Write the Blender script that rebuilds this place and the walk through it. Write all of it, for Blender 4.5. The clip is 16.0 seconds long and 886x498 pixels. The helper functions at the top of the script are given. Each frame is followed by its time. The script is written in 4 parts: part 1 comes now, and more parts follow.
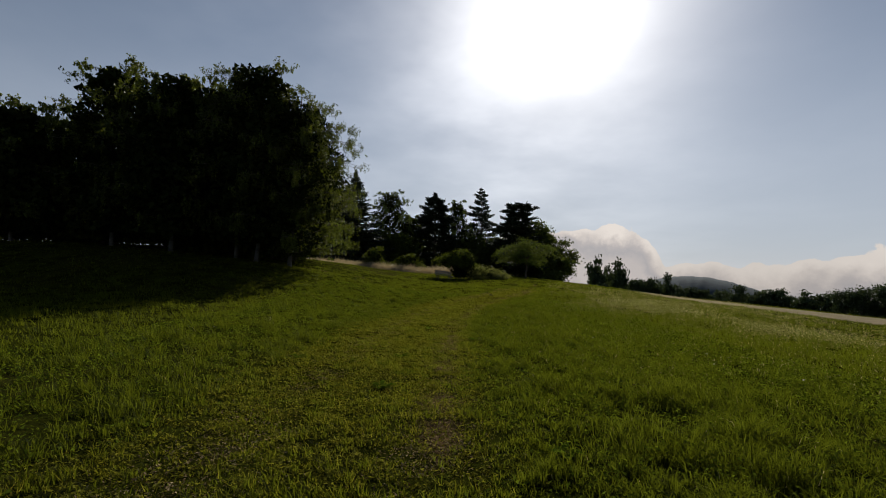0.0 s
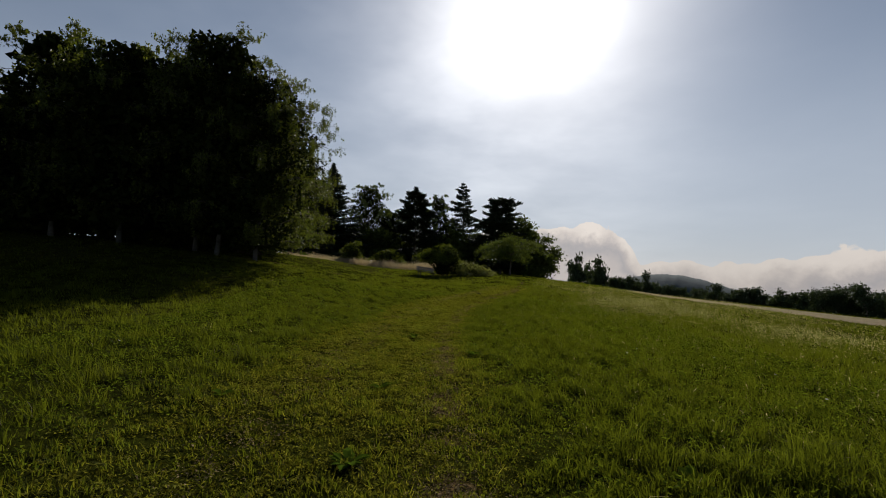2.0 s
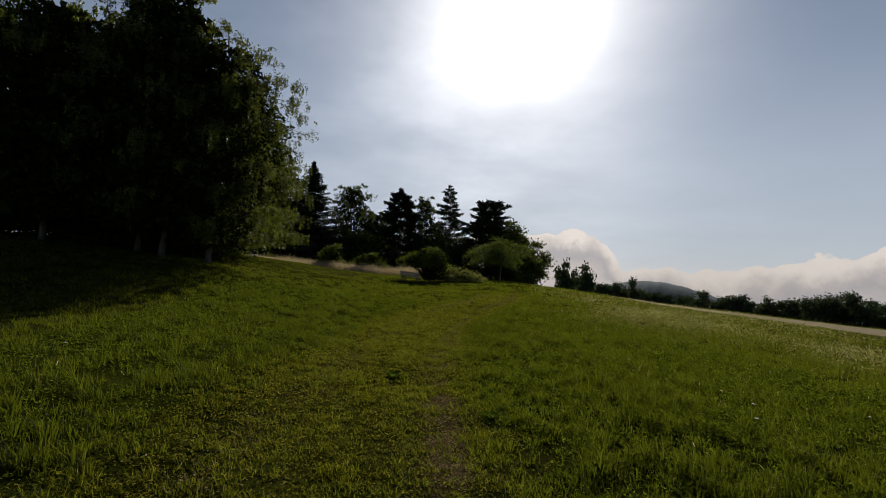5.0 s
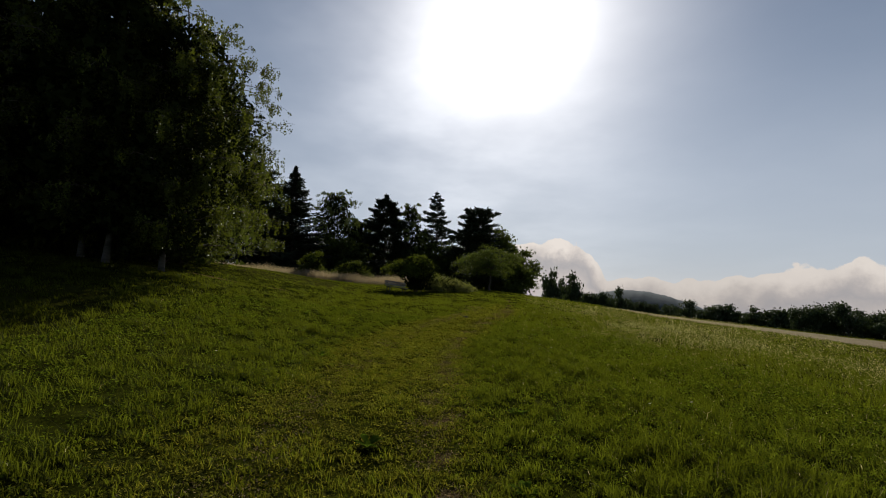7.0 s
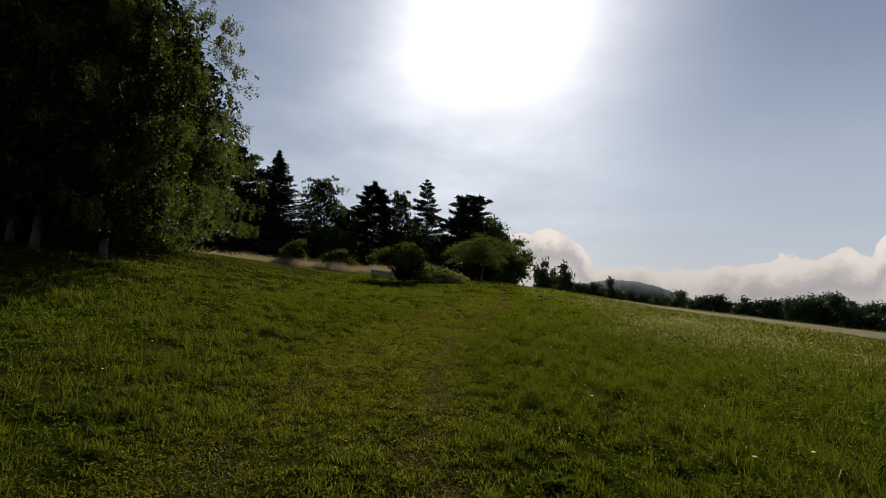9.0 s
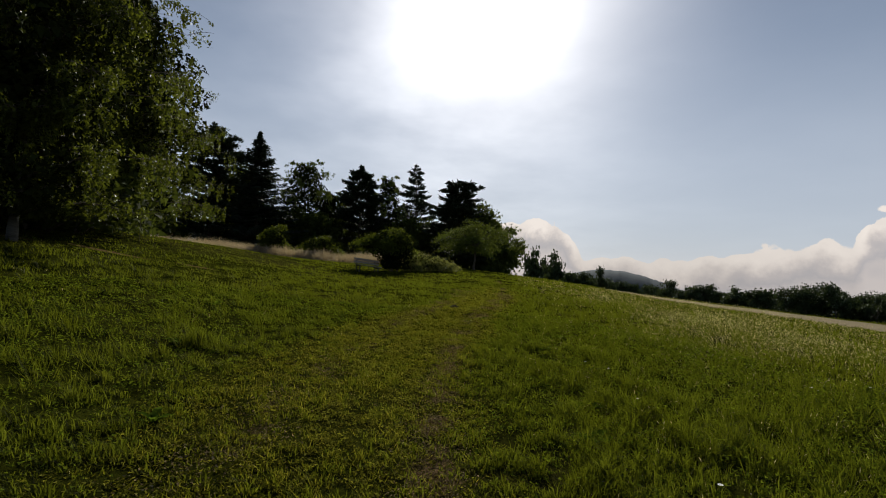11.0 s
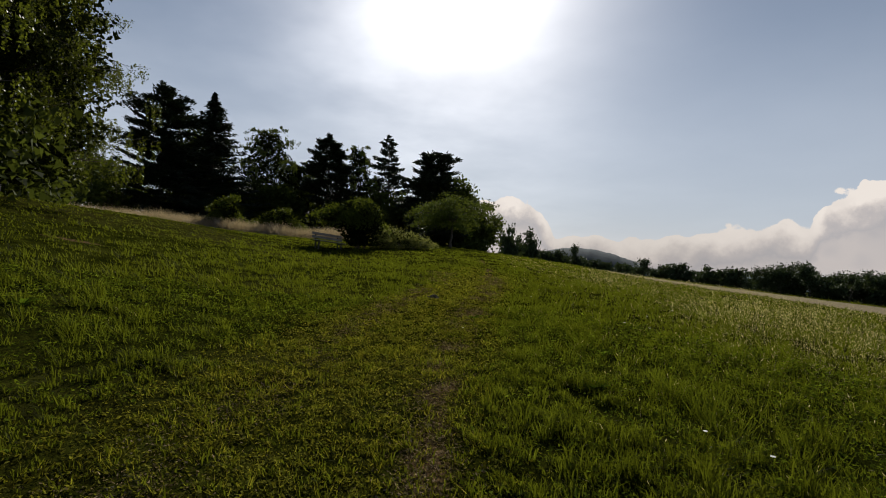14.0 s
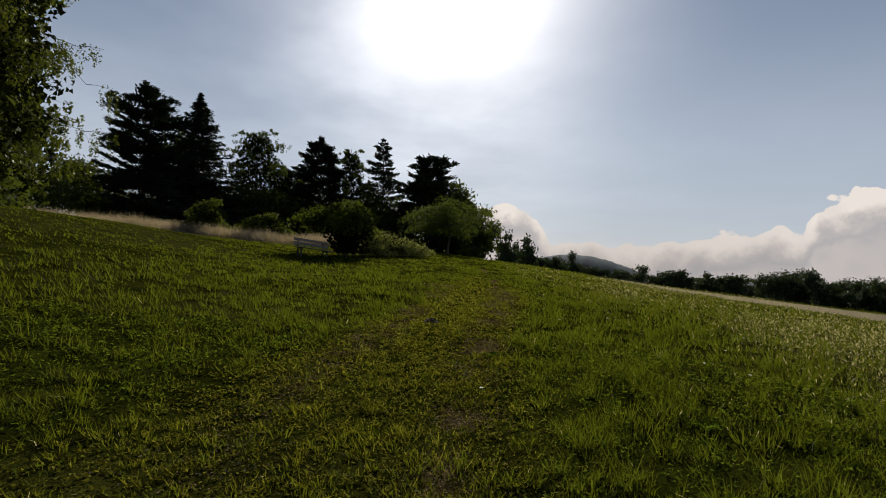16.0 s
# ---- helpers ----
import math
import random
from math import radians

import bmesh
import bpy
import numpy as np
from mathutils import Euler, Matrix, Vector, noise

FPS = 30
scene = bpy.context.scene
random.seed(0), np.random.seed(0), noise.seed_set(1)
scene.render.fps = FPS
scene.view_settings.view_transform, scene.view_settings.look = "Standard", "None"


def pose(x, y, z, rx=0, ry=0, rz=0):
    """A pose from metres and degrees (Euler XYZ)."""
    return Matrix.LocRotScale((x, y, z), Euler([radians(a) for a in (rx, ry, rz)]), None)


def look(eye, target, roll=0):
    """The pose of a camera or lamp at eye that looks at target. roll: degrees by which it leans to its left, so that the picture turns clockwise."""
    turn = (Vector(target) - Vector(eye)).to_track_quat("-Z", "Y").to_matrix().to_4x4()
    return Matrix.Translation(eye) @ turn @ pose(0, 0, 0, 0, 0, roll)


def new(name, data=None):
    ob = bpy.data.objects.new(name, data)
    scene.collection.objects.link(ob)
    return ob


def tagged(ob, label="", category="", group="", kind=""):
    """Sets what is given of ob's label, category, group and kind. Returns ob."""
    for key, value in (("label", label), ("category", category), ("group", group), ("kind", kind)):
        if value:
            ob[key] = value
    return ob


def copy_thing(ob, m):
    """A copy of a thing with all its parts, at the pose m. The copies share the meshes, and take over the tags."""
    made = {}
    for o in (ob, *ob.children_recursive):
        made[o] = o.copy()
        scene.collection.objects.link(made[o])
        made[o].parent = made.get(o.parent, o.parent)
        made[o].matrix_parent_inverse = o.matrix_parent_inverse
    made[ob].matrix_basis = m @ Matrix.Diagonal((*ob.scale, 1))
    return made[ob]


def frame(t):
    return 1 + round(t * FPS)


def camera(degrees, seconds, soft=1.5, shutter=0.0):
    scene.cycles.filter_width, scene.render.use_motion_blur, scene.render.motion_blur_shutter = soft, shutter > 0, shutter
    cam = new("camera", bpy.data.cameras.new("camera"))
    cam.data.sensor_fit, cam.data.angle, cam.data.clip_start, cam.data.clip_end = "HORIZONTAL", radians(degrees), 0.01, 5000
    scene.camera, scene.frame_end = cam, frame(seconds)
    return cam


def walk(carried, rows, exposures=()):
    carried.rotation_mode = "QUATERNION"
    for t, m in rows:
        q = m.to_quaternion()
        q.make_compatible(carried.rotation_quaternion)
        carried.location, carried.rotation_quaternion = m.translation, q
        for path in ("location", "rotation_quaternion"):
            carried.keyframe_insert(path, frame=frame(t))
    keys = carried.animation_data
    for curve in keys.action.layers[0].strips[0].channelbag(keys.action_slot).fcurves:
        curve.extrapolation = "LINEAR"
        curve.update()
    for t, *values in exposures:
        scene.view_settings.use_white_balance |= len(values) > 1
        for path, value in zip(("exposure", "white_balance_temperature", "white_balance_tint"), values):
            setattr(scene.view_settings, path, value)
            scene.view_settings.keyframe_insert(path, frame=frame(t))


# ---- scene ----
cam = camera(84.8, 16.0, soft=1.0)
PATH = [
    (0, (0.061, -0.717, 1.452), (0.047, 1.278, 1.587), 0.8),
    (0.5, (0.007, -0.1, 1.486), (0.006, 1.896, 1.62), 0.8),
    (1, (-0.105, 0.578, 1.536), (-0.073, 2.574, 1.647), 0.9),
    (1.5, (-0.106, 1.295, 1.507), (-0.05, 3.291, 1.628), 1.1),
    (2, (-0.2, 2.014, 1.47), (-0.129, 4.009, 1.593), 1.1),
    (2.5, (-0.176, 2.696, 1.464), (-0.1, 4.69, 1.593), 1.1),
    (3, (-0.206, 3.311, 1.48), (-0.113, 5.304, 1.615), 1.2),
    (5.5, (-0.241, 6.488, 1.566), (-0.1, 8.477, 1.721), 1.5),
    (6, (-0.253, 7.121, 1.618), (-0.099, 9.107, 1.799), 1.5),
    (6.5, (-0.22, 7.805, 1.645), (-0.043, 9.787, 1.845), 1.5),
    (7, (-0.228, 8.524, 1.632), (-0.037, 10.506, 1.817), 1.5),
    (7.5, (-0.114, 9.198, 1.623), (0.068, 11.182, 1.804), 1.4),
    (8, (-0.103, 9.865, 1.605), (0.094, 11.849, 1.772), 1.4),
    (8.5, (-0.045, 10.512, 1.651), (0.168, 12.495, 1.803), 1.4),
    (9, (0.028, 11.148, 1.662), (0.26, 13.13, 1.807), 1.5),
    (11.3, (0.284, 14.572, 1.711), (0.574, 16.548, 1.803), 1.7),
    (11.5, (0.3, 14.851, 1.675), (0.599, 16.827, 1.76), 1.7),
    (12, (0.338, 15.599, 1.738), (0.663, 17.572, 1.794), 1.8),
    (12.5, (0.484, 16.355, 1.74), (0.833, 18.324, 1.775), 1.9),
    (13, (0.581, 17.097, 1.715), (0.94, 19.065, 1.737), 1.8),
    (13.5, (0.731, 17.752, 1.721), (1.102, 19.717, 1.732), 1.9),
    (14, (0.821, 18.415, 1.734), (1.211, 20.377, 1.745), 2.0),
    (14.5, (0.892, 19.097, 1.788), (1.286, 21.057, 1.818), 1.9),
    (15, (1.055, 19.767, 1.825), (1.436, 21.73, 1.864), 1.8),
    (15.5, (1.107, 20.455, 1.79), (1.482, 22.419, 1.823), 1.8),
    (16, (1.266, 21.103, 1.782), (1.672, 23.061, 1.822), 1.9),
]
walk(cam, [(t, look(eye, target, roll)) for t, eye, target, roll in PATH], [(0.0, -0.2), (3.0, -0.2), (7.0, -0.17), (12.0, -0.06), (16.0, -0.12)])

# ---- world and sun ----
SUN_AZ, SUN_EL = 14.0, 29.5          # degrees right of +y, degrees above the horizon
SUN_DIR = Vector((math.sin(radians(SUN_AZ)) * math.cos(radians(SUN_EL)), math.cos(radians(SUN_AZ)) * math.cos(radians(SUN_EL)), math.sin(radians(SUN_EL))))
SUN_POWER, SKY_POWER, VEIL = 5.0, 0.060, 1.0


class Nodes:
    """A short way to write node trees."""

    def __init__(self, tree):
        self.tree = tree
        tree.nodes.clear()

    def add(self, kind, inputs=None, **props):
        n = self.tree.nodes.new(kind)
        for k, v in props.items():
            setattr(n, k, v)
        for k, v in (inputs or {}).items():
            if isinstance(v, bpy.types.NodeSocket):
                self.tree.links.new(v, n.inputs[k])
            else:
                n.inputs[k].default_value = v
        return n

    def math(self, op, a, b=0.0, c=0.0):
        return self.add("ShaderNodeMath", {0: a, 1: b, 2: c}, operation=op).outputs[0]

    def vmath(self, op, a, b=(0, 0, 0)):
        n = self.add("ShaderNodeVectorMath", {0: a, 1: b}, operation=op)
        return n.outputs["Value"] if op in ("DOT_PRODUCT", "LENGTH") else n.outputs[0]

    def mix(self, f, a, b, blend="MIX"):
        n = self.add("ShaderNodeMix", data_type="RGBA", blend_type=blend)
        for s, v in ((n.inputs[0], f), (n.inputs[6], a), (n.inputs[7], b)):
            if isinstance(v, bpy.types.NodeSocket):
                self.tree.links.new(v, s)
            else:
                s.default_value = v if not isinstance(v, tuple) else (*v[:3], 1)
        return n.outputs[2]

    def ramp(self, f, stops, interpolation="LINEAR"):
        n = self.add("ShaderNodeValToRGB", {0: f})
        n.color_ramp.interpolation = interpolation
        while len(n.color_ramp.elements) < len(stops):
            n.color_ramp.elements.new(0.5)
        for e, (p, c) in zip(n.color_ramp.elements, stops):
            e.position, e.color = p, (*(c if isinstance(c, tuple) else (c, c, c)), 1)
        return n.outputs[0]

    def span(self, v, a, b, c=0.0, d=1.0, smooth=True):
        return self.add("ShaderNodeMapRange", {0: v, 1: a, 2: b, 3: c, 4: d}, interpolation_type="SMOOTHSTEP" if smooth else "LINEAR").outputs[0]

    def noise(self, vec, scale, detail=4.0, rough=0.55):
        return self.add("ShaderNodeTexNoise", {"Vector": vec, "Scale": scale, "Detail": detail, "Roughness": rough}).outputs[0]


def make_world():
    w = bpy.data.worlds.new("sky")
    scene.world = w
    w.use_nodes = True
    n = Nodes(w.node_tree)
    way = n.add("ShaderNodeTexCoord").outputs["Generated"]
    x, y, z = n.add("ShaderNodeSeparateXYZ", {0: way}).outputs
    sky = n.add("ShaderNodeTexSky", sky_type="NISHITA", sun_disc=False, sun_elevation=radians(SUN_EL), sun_rotation=radians(SUN_AZ),
                altitude=300, air_density=1.0, dust_density=0.35, ozone_density=1.0).outputs[0]
    base = n.vmath("MULTIPLY", sky, (SKY_POWER, SKY_POWER, SKY_POWER))
    facing = n.vmath("DOT_PRODUCT", way, tuple(SUN_DIR))
    pale = n.math("MULTIPLY", n.span(z, 0.62, 0.0, 0.0, 0.80), n.span(facing, 0.15, 0.75, 0.05, 1.0))
    base = n.mix(pale, base, (0.53, 0.575, 0.67))
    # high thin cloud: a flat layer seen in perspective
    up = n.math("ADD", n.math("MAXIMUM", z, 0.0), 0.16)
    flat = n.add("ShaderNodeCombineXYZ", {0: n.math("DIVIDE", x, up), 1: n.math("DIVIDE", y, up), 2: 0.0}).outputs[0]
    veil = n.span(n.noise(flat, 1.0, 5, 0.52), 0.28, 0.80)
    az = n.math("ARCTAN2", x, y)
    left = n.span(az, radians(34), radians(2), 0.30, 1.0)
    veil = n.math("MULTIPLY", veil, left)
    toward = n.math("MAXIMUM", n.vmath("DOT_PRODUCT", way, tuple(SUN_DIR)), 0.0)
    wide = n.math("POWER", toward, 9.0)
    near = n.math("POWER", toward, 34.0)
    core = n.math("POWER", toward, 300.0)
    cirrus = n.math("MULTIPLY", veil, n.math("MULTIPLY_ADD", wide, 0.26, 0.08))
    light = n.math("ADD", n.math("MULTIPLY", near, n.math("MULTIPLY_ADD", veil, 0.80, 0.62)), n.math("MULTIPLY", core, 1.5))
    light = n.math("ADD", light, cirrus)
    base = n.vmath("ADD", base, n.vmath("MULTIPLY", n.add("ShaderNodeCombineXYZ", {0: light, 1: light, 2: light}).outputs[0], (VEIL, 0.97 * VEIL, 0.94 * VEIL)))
    # cumulus banks over the horizon; their upper edge by azimuth
    el = n.math("ARCSINE", z)
    turn = n.span(az, radians(-60), radians(80), 0.0, 1.0, smooth=False)
    top = n.ramp(turn, [(0.0, 0.10), (0.40, 0.16), (0.50, 0.58), (0.560, 0.60), (0.578, 0.58), (0.590, 0.42), (0.601, 0.22), (0.66, 0.17), (0.70, 0.21), (0.725, 0.29), (0.774, 0.355), (0.784, 0.56), (0.815, 0.68), (0.87, 0.8), (1.0, 0.3)])
    puffs = n.noise(way, 9.0, 7, 0.58)
    fine = n.noise(way, 26.0, 6, 0.6)
    lump = n.math("MULTIPLY_ADD", n.math("SUBTRACT", puffs, 0.5), 0.08, n.math("MULTIPLY", n.math("SUBTRACT", fine, 0.5), 0.042))
    cells = n.add("ShaderNodeTexVoronoi", {"Vector": n.vmath("ADD", way, n.vmath("MULTIPLY", n.add("ShaderNodeTexNoise", {"Vector": way, "Scale": 20.0, "Detail": 4.0}).outputs["Color"], (0.03, 0.03, 0.03))), "Scale": 26.0}, feature="SMOOTH_F1").outputs["Distance"]
    billow = n.math("SUBTRACT", 0.42, cells)
    lump = n.math("MULTIPLY_ADD", billow, 0.10, lump)
    lump = n.math("MULTIPLY", lump, n.math("MULTIPLY_ADD", top, 0.75, 0.16))
    edge = n.math("SUBTRACT", n.math("MULTIPLY_ADD", top, 0.2, lump), el)
    bank = n.span(edge, -0.0005, 0.0025)
    depth = n.span(n.math("ADD", edge, n.math("MULTIPLY", n.math("SUBTRACT", n.noise(way, 14.0, 6, 0.6), 0.5), n.math("MULTIPLY_ADD", top, 0.16, 0.04))), 0.0, 0.085)
    depth = n.math("SUBTRACT", depth, n.math("MULTIPLY", billow, n.math("MULTIPLY", top, 0.9)))
    grey = n.ramp(depth, [(0.0, (0.84, 0.76, 0.69)), (0.20, (0.68, 0.61, 0.56)), (0.45, (0.50, 0.455, 0.44)), (0.72, (0.42, 0.395, 0.40)), (1.0, (0.52, 0.47, 0.45))])
    shade = n.math("MINIMUM", n.math("MULTIPLY_ADD", top, 0.85, 0.72), 1.12)
    grey = n.mix(1.0, grey, n.add("ShaderNodeCombineXYZ", {0: shade, 1: shade, 2: shade}).outputs[0], "MULTIPLY")
    base = n.mix(n.math("MULTIPLY", bank, 0.9), base, grey)
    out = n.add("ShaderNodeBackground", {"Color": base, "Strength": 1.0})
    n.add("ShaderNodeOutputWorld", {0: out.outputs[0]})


make_world()
lamp = bpy.data.lights.new("sun", "SUN")
lamp.energy, lamp.angle, lamp.color = SUN_POWER, radians(0.55), (1.0, 0.95, 0.86)
sun = new("sun", lamp)
sun.matrix_world = look(SUN_DIR * 100, (0, 0, 0))

# ---- materials ----


def material(name):
    m = bpy.data.materials.new(name)
    m.use_nodes = True
    return m, Nodes(m.node_tree)


def foliage(name, dark, light, patch=0.4, through_light=0.35, rough=0.5, shine=0.25, scale=0.5, tuft=0.0, skew=1.0, dry=0.0):
    """Leaves or grass: colour by leaf and by patch, part of the light passes through."""
    m, n = material(name)
    where = n.add("ShaderNodeNewGeometry").outputs
    isle = where["Random Per Island"]
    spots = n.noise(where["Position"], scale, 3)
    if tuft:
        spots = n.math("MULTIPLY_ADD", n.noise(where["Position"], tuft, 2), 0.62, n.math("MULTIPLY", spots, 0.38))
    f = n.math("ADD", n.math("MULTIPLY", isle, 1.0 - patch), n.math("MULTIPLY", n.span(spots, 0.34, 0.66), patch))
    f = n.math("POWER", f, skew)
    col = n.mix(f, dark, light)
    if dry:
        faded = n.span(n.math("MULTIPLY_ADD", n.noise(where["Position"], 0.33, 3), 0.75, n.math("MULTIPLY", n.noise(where["Position"], 1.7, 3), 0.25)), 0.50, 0.66, 0.0, dry)
        col = n.mix(faded, col, n.mix(f, (dark[0] * 2, dark[1] * 1.4, dark[2]), (light[0] * 1.25, light[1] * 0.86, light[2] * 1.4)))
    p = n.add("ShaderNodeBsdfPrincipled", {"Base Color": col, "Roughness": rough, "Specular IOR Level": shine})
    back = n.add("ShaderNodeBsdfTranslucent", {"Color": n.mix(0.6, col, (light[0] * 1.15, light[1] * 1.1, light[2] * 0.5))})
    out = n.add("ShaderNodeMixShader", {0: through_light, 1: p.outputs[0], 2: back.outputs[0]})
    n.add("ShaderNodeOutputMaterial", {0: out.outputs[0]})
    return m


def bark(name, a, b, scale, bands=(1, 1, 0.25), bump=0.5):
    m, n = material(name)
    pos = n.add("ShaderNodeTexCoord").outputs["Object"]
    pos = n.vmath("MULTIPLY", pos, bands)
    big = n.noise(pos, scale, 6, 0.65)
    small = n.noise(pos, scale * 6, 5, 0.6)
    f = n.span(n.math("MULTIPLY_ADD", small, 0.4, n.math("MULTIPLY", big, 0.7)), 0.42, 0.68)
    hump = n.add("ShaderNodeBump", {"Strength": bump, "Distance": 0.03, "Height": f})
    p = n.add("ShaderNodeBsdfPrincipled", {"Base Color": n.mix(f, a, b), "Roughness": 0.85, "Normal": hump.outputs[0]})
    n.add("ShaderNodeOutputMaterial", {0: p.outputs[0]})
    return m


def ground_material():
    m, n = material("meadow_soil")
    pos = n.add("ShaderNodeNewGeometry").outputs["Position"]
    big = n.noise(pos, 0.16, 4)
    mid = n.noise(pos, 1.3, 6, 0.65)
    fine = n.noise(pos, 14.0, 6, 0.7)
    # very dark green: shade between the blades is put into this colour
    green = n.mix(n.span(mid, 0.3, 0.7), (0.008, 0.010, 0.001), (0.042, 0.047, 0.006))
    dry = n.mix(n.span(fine, 0.3, 0.7), (0.030, 0.028, 0.007), (0.065, 0.056, 0.017))
    col = n.mix(n.math("MULTIPLY", n.span(big, 0.46, 0.72), 0.6), green, dry)
    soil = n.mix(n.span(fine, 0.3, 0.7), (0.018, 0.012, 0.006), (0.20, 0.13, 0.062))
    trodden = n.add("ShaderNodeAttribute", attribute_name="trodden").outputs["Fac"]
    bare = n.span(n.math("ADD", n.math("MULTIPLY", trodden, 0.55), n.math("MULTIPLY_ADD", mid, 0.5, n.math("MULTIPLY", fine, 0.25))), 0.60, 0.84)
    col = n.mix(bare, col, soil)
    straw = n.add("ShaderNodeAttribute", attribute_name="straw").outputs["Fac"]
    col = n.mix(n.math("MULTIPLY", straw, n.span(mid, 0.2, 0.6, 0.5, 1.0)), col, (0.31, 0.25, 0.165))
    hump = n.add("ShaderNodeBump", {"Strength": 1.0, "Distance": 0.10, "Height": n.math("MULTIPLY_ADD", fine, 0.8, mid)})
    p = n.add("ShaderNodeBsdfPrincipled", {"Base Color": col, "Roughness": 1.0, "Specular IOR Level": 0.0, "Normal": hump.outputs[0]})
    n.add("ShaderNodeOutputMaterial", {0: p.outputs[0]})
    return m


def plain_rough(name, a, b, scale, rough=0.8, stretch=(1, 1, 1), bump=0.3):
    m, n = material(name)
    pos = n.vmath("MULTIPLY", n.add("ShaderNodeTexCoord").outputs["Object"], stretch)
    f = n.span(n.noise(pos, scale, 6, 0.65), 0.3, 0.7)
    hump = n.add("ShaderNodeBump", {"Strength": bump, "Distance": 0.01, "Height": f})
    p = n.add("ShaderNodeBsdfPrincipled", {"Base Color": n.mix(f, a, b), "Roughness": rough, "Specular IOR Level": 0.15, "Normal": hump.outputs[0]})
    n.add("ShaderNodeOutputMaterial", {0: p.outputs[0]})
    return m


M_GROUND = ground_material()
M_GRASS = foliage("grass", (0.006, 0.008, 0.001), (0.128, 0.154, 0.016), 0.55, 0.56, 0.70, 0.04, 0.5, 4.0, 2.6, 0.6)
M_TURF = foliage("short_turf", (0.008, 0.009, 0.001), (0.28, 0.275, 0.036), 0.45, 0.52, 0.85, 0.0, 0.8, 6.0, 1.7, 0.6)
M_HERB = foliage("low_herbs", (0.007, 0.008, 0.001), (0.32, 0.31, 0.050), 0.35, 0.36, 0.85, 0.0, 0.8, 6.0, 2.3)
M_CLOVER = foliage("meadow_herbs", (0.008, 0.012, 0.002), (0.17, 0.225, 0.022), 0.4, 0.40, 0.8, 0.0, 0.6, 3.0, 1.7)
M_HAY = foliage("dry_grass", (0.19, 0.145, 0.11), (0.48, 0.39, 0.32), 0.3, 0.35, 0.6, 0.1)
M_SEED = foliage("grass_ear", (0.14, 0.11, 0.065), (0.60, 0.52, 0.36), 0.2, 0.45, 0.7, 0.05)
M_WEED = foliage("weed_leaf", (0.024, 0.044, 0.005), (0.11, 0.17, 0.015), 0.3, 0.45, 0.75, 0.0, 3.0)
M_BIRCH = foliage("birch_leaf", (0.010, 0.015, 0.003), (0.150, 0.180, 0.026), 0.4, 0.42, 0.45, 0.14, 0.9, 0.0, 2.3)
M_LEAF = foliage("broad_leaf", (0.014, 0.022, 0.005), (0.095, 0.120, 0.024), 0.4, 0.38, 0.65, 0.05, 0.4, 0.0, 1.3)
M_SHRUB = foliage("shrub_leaf", (0.040, 0.060, 0.012), (0.125, 0.155, 0.030), 0.4, 0.34, 0.65, 0.05, 0.8)
# darkened copy of the leaf colour: paints shade inside the crowns
M_CORE = foliage("shade_leaf", (0.008, 0.012, 0.003), (0.028, 0.036, 0.010), 0.4, 0.10, 0.8, 0.0, 0.4, 0.0, 1.3)
M_HAW = foliage("hawthorn_leaf", (0.020, 0.032, 0.005), (0.105, 0.130, 0.018), 0.4, 0.40, 0.65, 0.05, 0.8)
M_BRAMBLE = foliage("bramble_leaf", (0.045, 0.060, 0.014), (0.26, 0.27, 0.090), 0.4, 0.34, 0.7, 0.05, 1.2)
M_NEEDLE = foliage("needles", (0.010, 0.018, 0.009), (0.026, 0.038, 0.016), 0.4, 0.10, 0.6, 0.2, 0.4)
M_FAR = foliage("far_leaf", (0.025, 0.040, 0.016), (0.055, 0.075, 0.028), 0.5, 0.2, 0.6, 0.2, 0.2)
M_BIRCH_BARK = bark("birch_bark", (0.028, 0.025, 0.021), (0.085, 0.08, 0.072), 3.0, (0.5, 0.5, 3.0), 0.3)
M_BARK = bark("dark_bark", (0.035, 0.026, 0.020), (0.12, 0.09, 0.065), 8.0)
M_BENCH = plain_rough("weathered_wood", (0.09, 0.08, 0.072), (0.36, 0.33, 0.30), 9.0, 0.75, (1, 12, 12))
M_IRON = plain_rough("bench_iron", (0.03, 0.03, 0.03), (0.07, 0.065, 0.06), 20.0, 0.6)
# both hill colours have the blue of distance haze painted in
M_HILL = plain_rough("haze_tinted_woods", (0.024, 0.040, 0.052), (0.040, 0.062, 0.072), 0.03, 0.95, (1, 1, 1), 0.0)
M_HILL_FAR = plain_rough("haze_tinted_hill", (0.070, 0.105, 0.115), (0.09, 0.125, 0.13), 0.01, 0.95, (1, 1, 1), 0.0)
M_EARTH = plain_rough("loose_earth", (0.012, 0.009, 0.006), (0.05, 0.036, 0.022), 18.0, 0.95, (1, 1, 1), 0.8)
M_CRUMB = foliage("dead_leaf", (0.014, 0.010, 0.004), (0.52, 0.38, 0.21), 0.3, 0.1, 0.9, 0.0, 2.0, 0.0, 2.0)
M_PETAL = plain_rough("petal", (0.7, 0.68, 0.6), (0.8, 0.78, 0.7), 30.0)

# ---- helpers for meshes ----
RNG = np.random.default_rng(7)


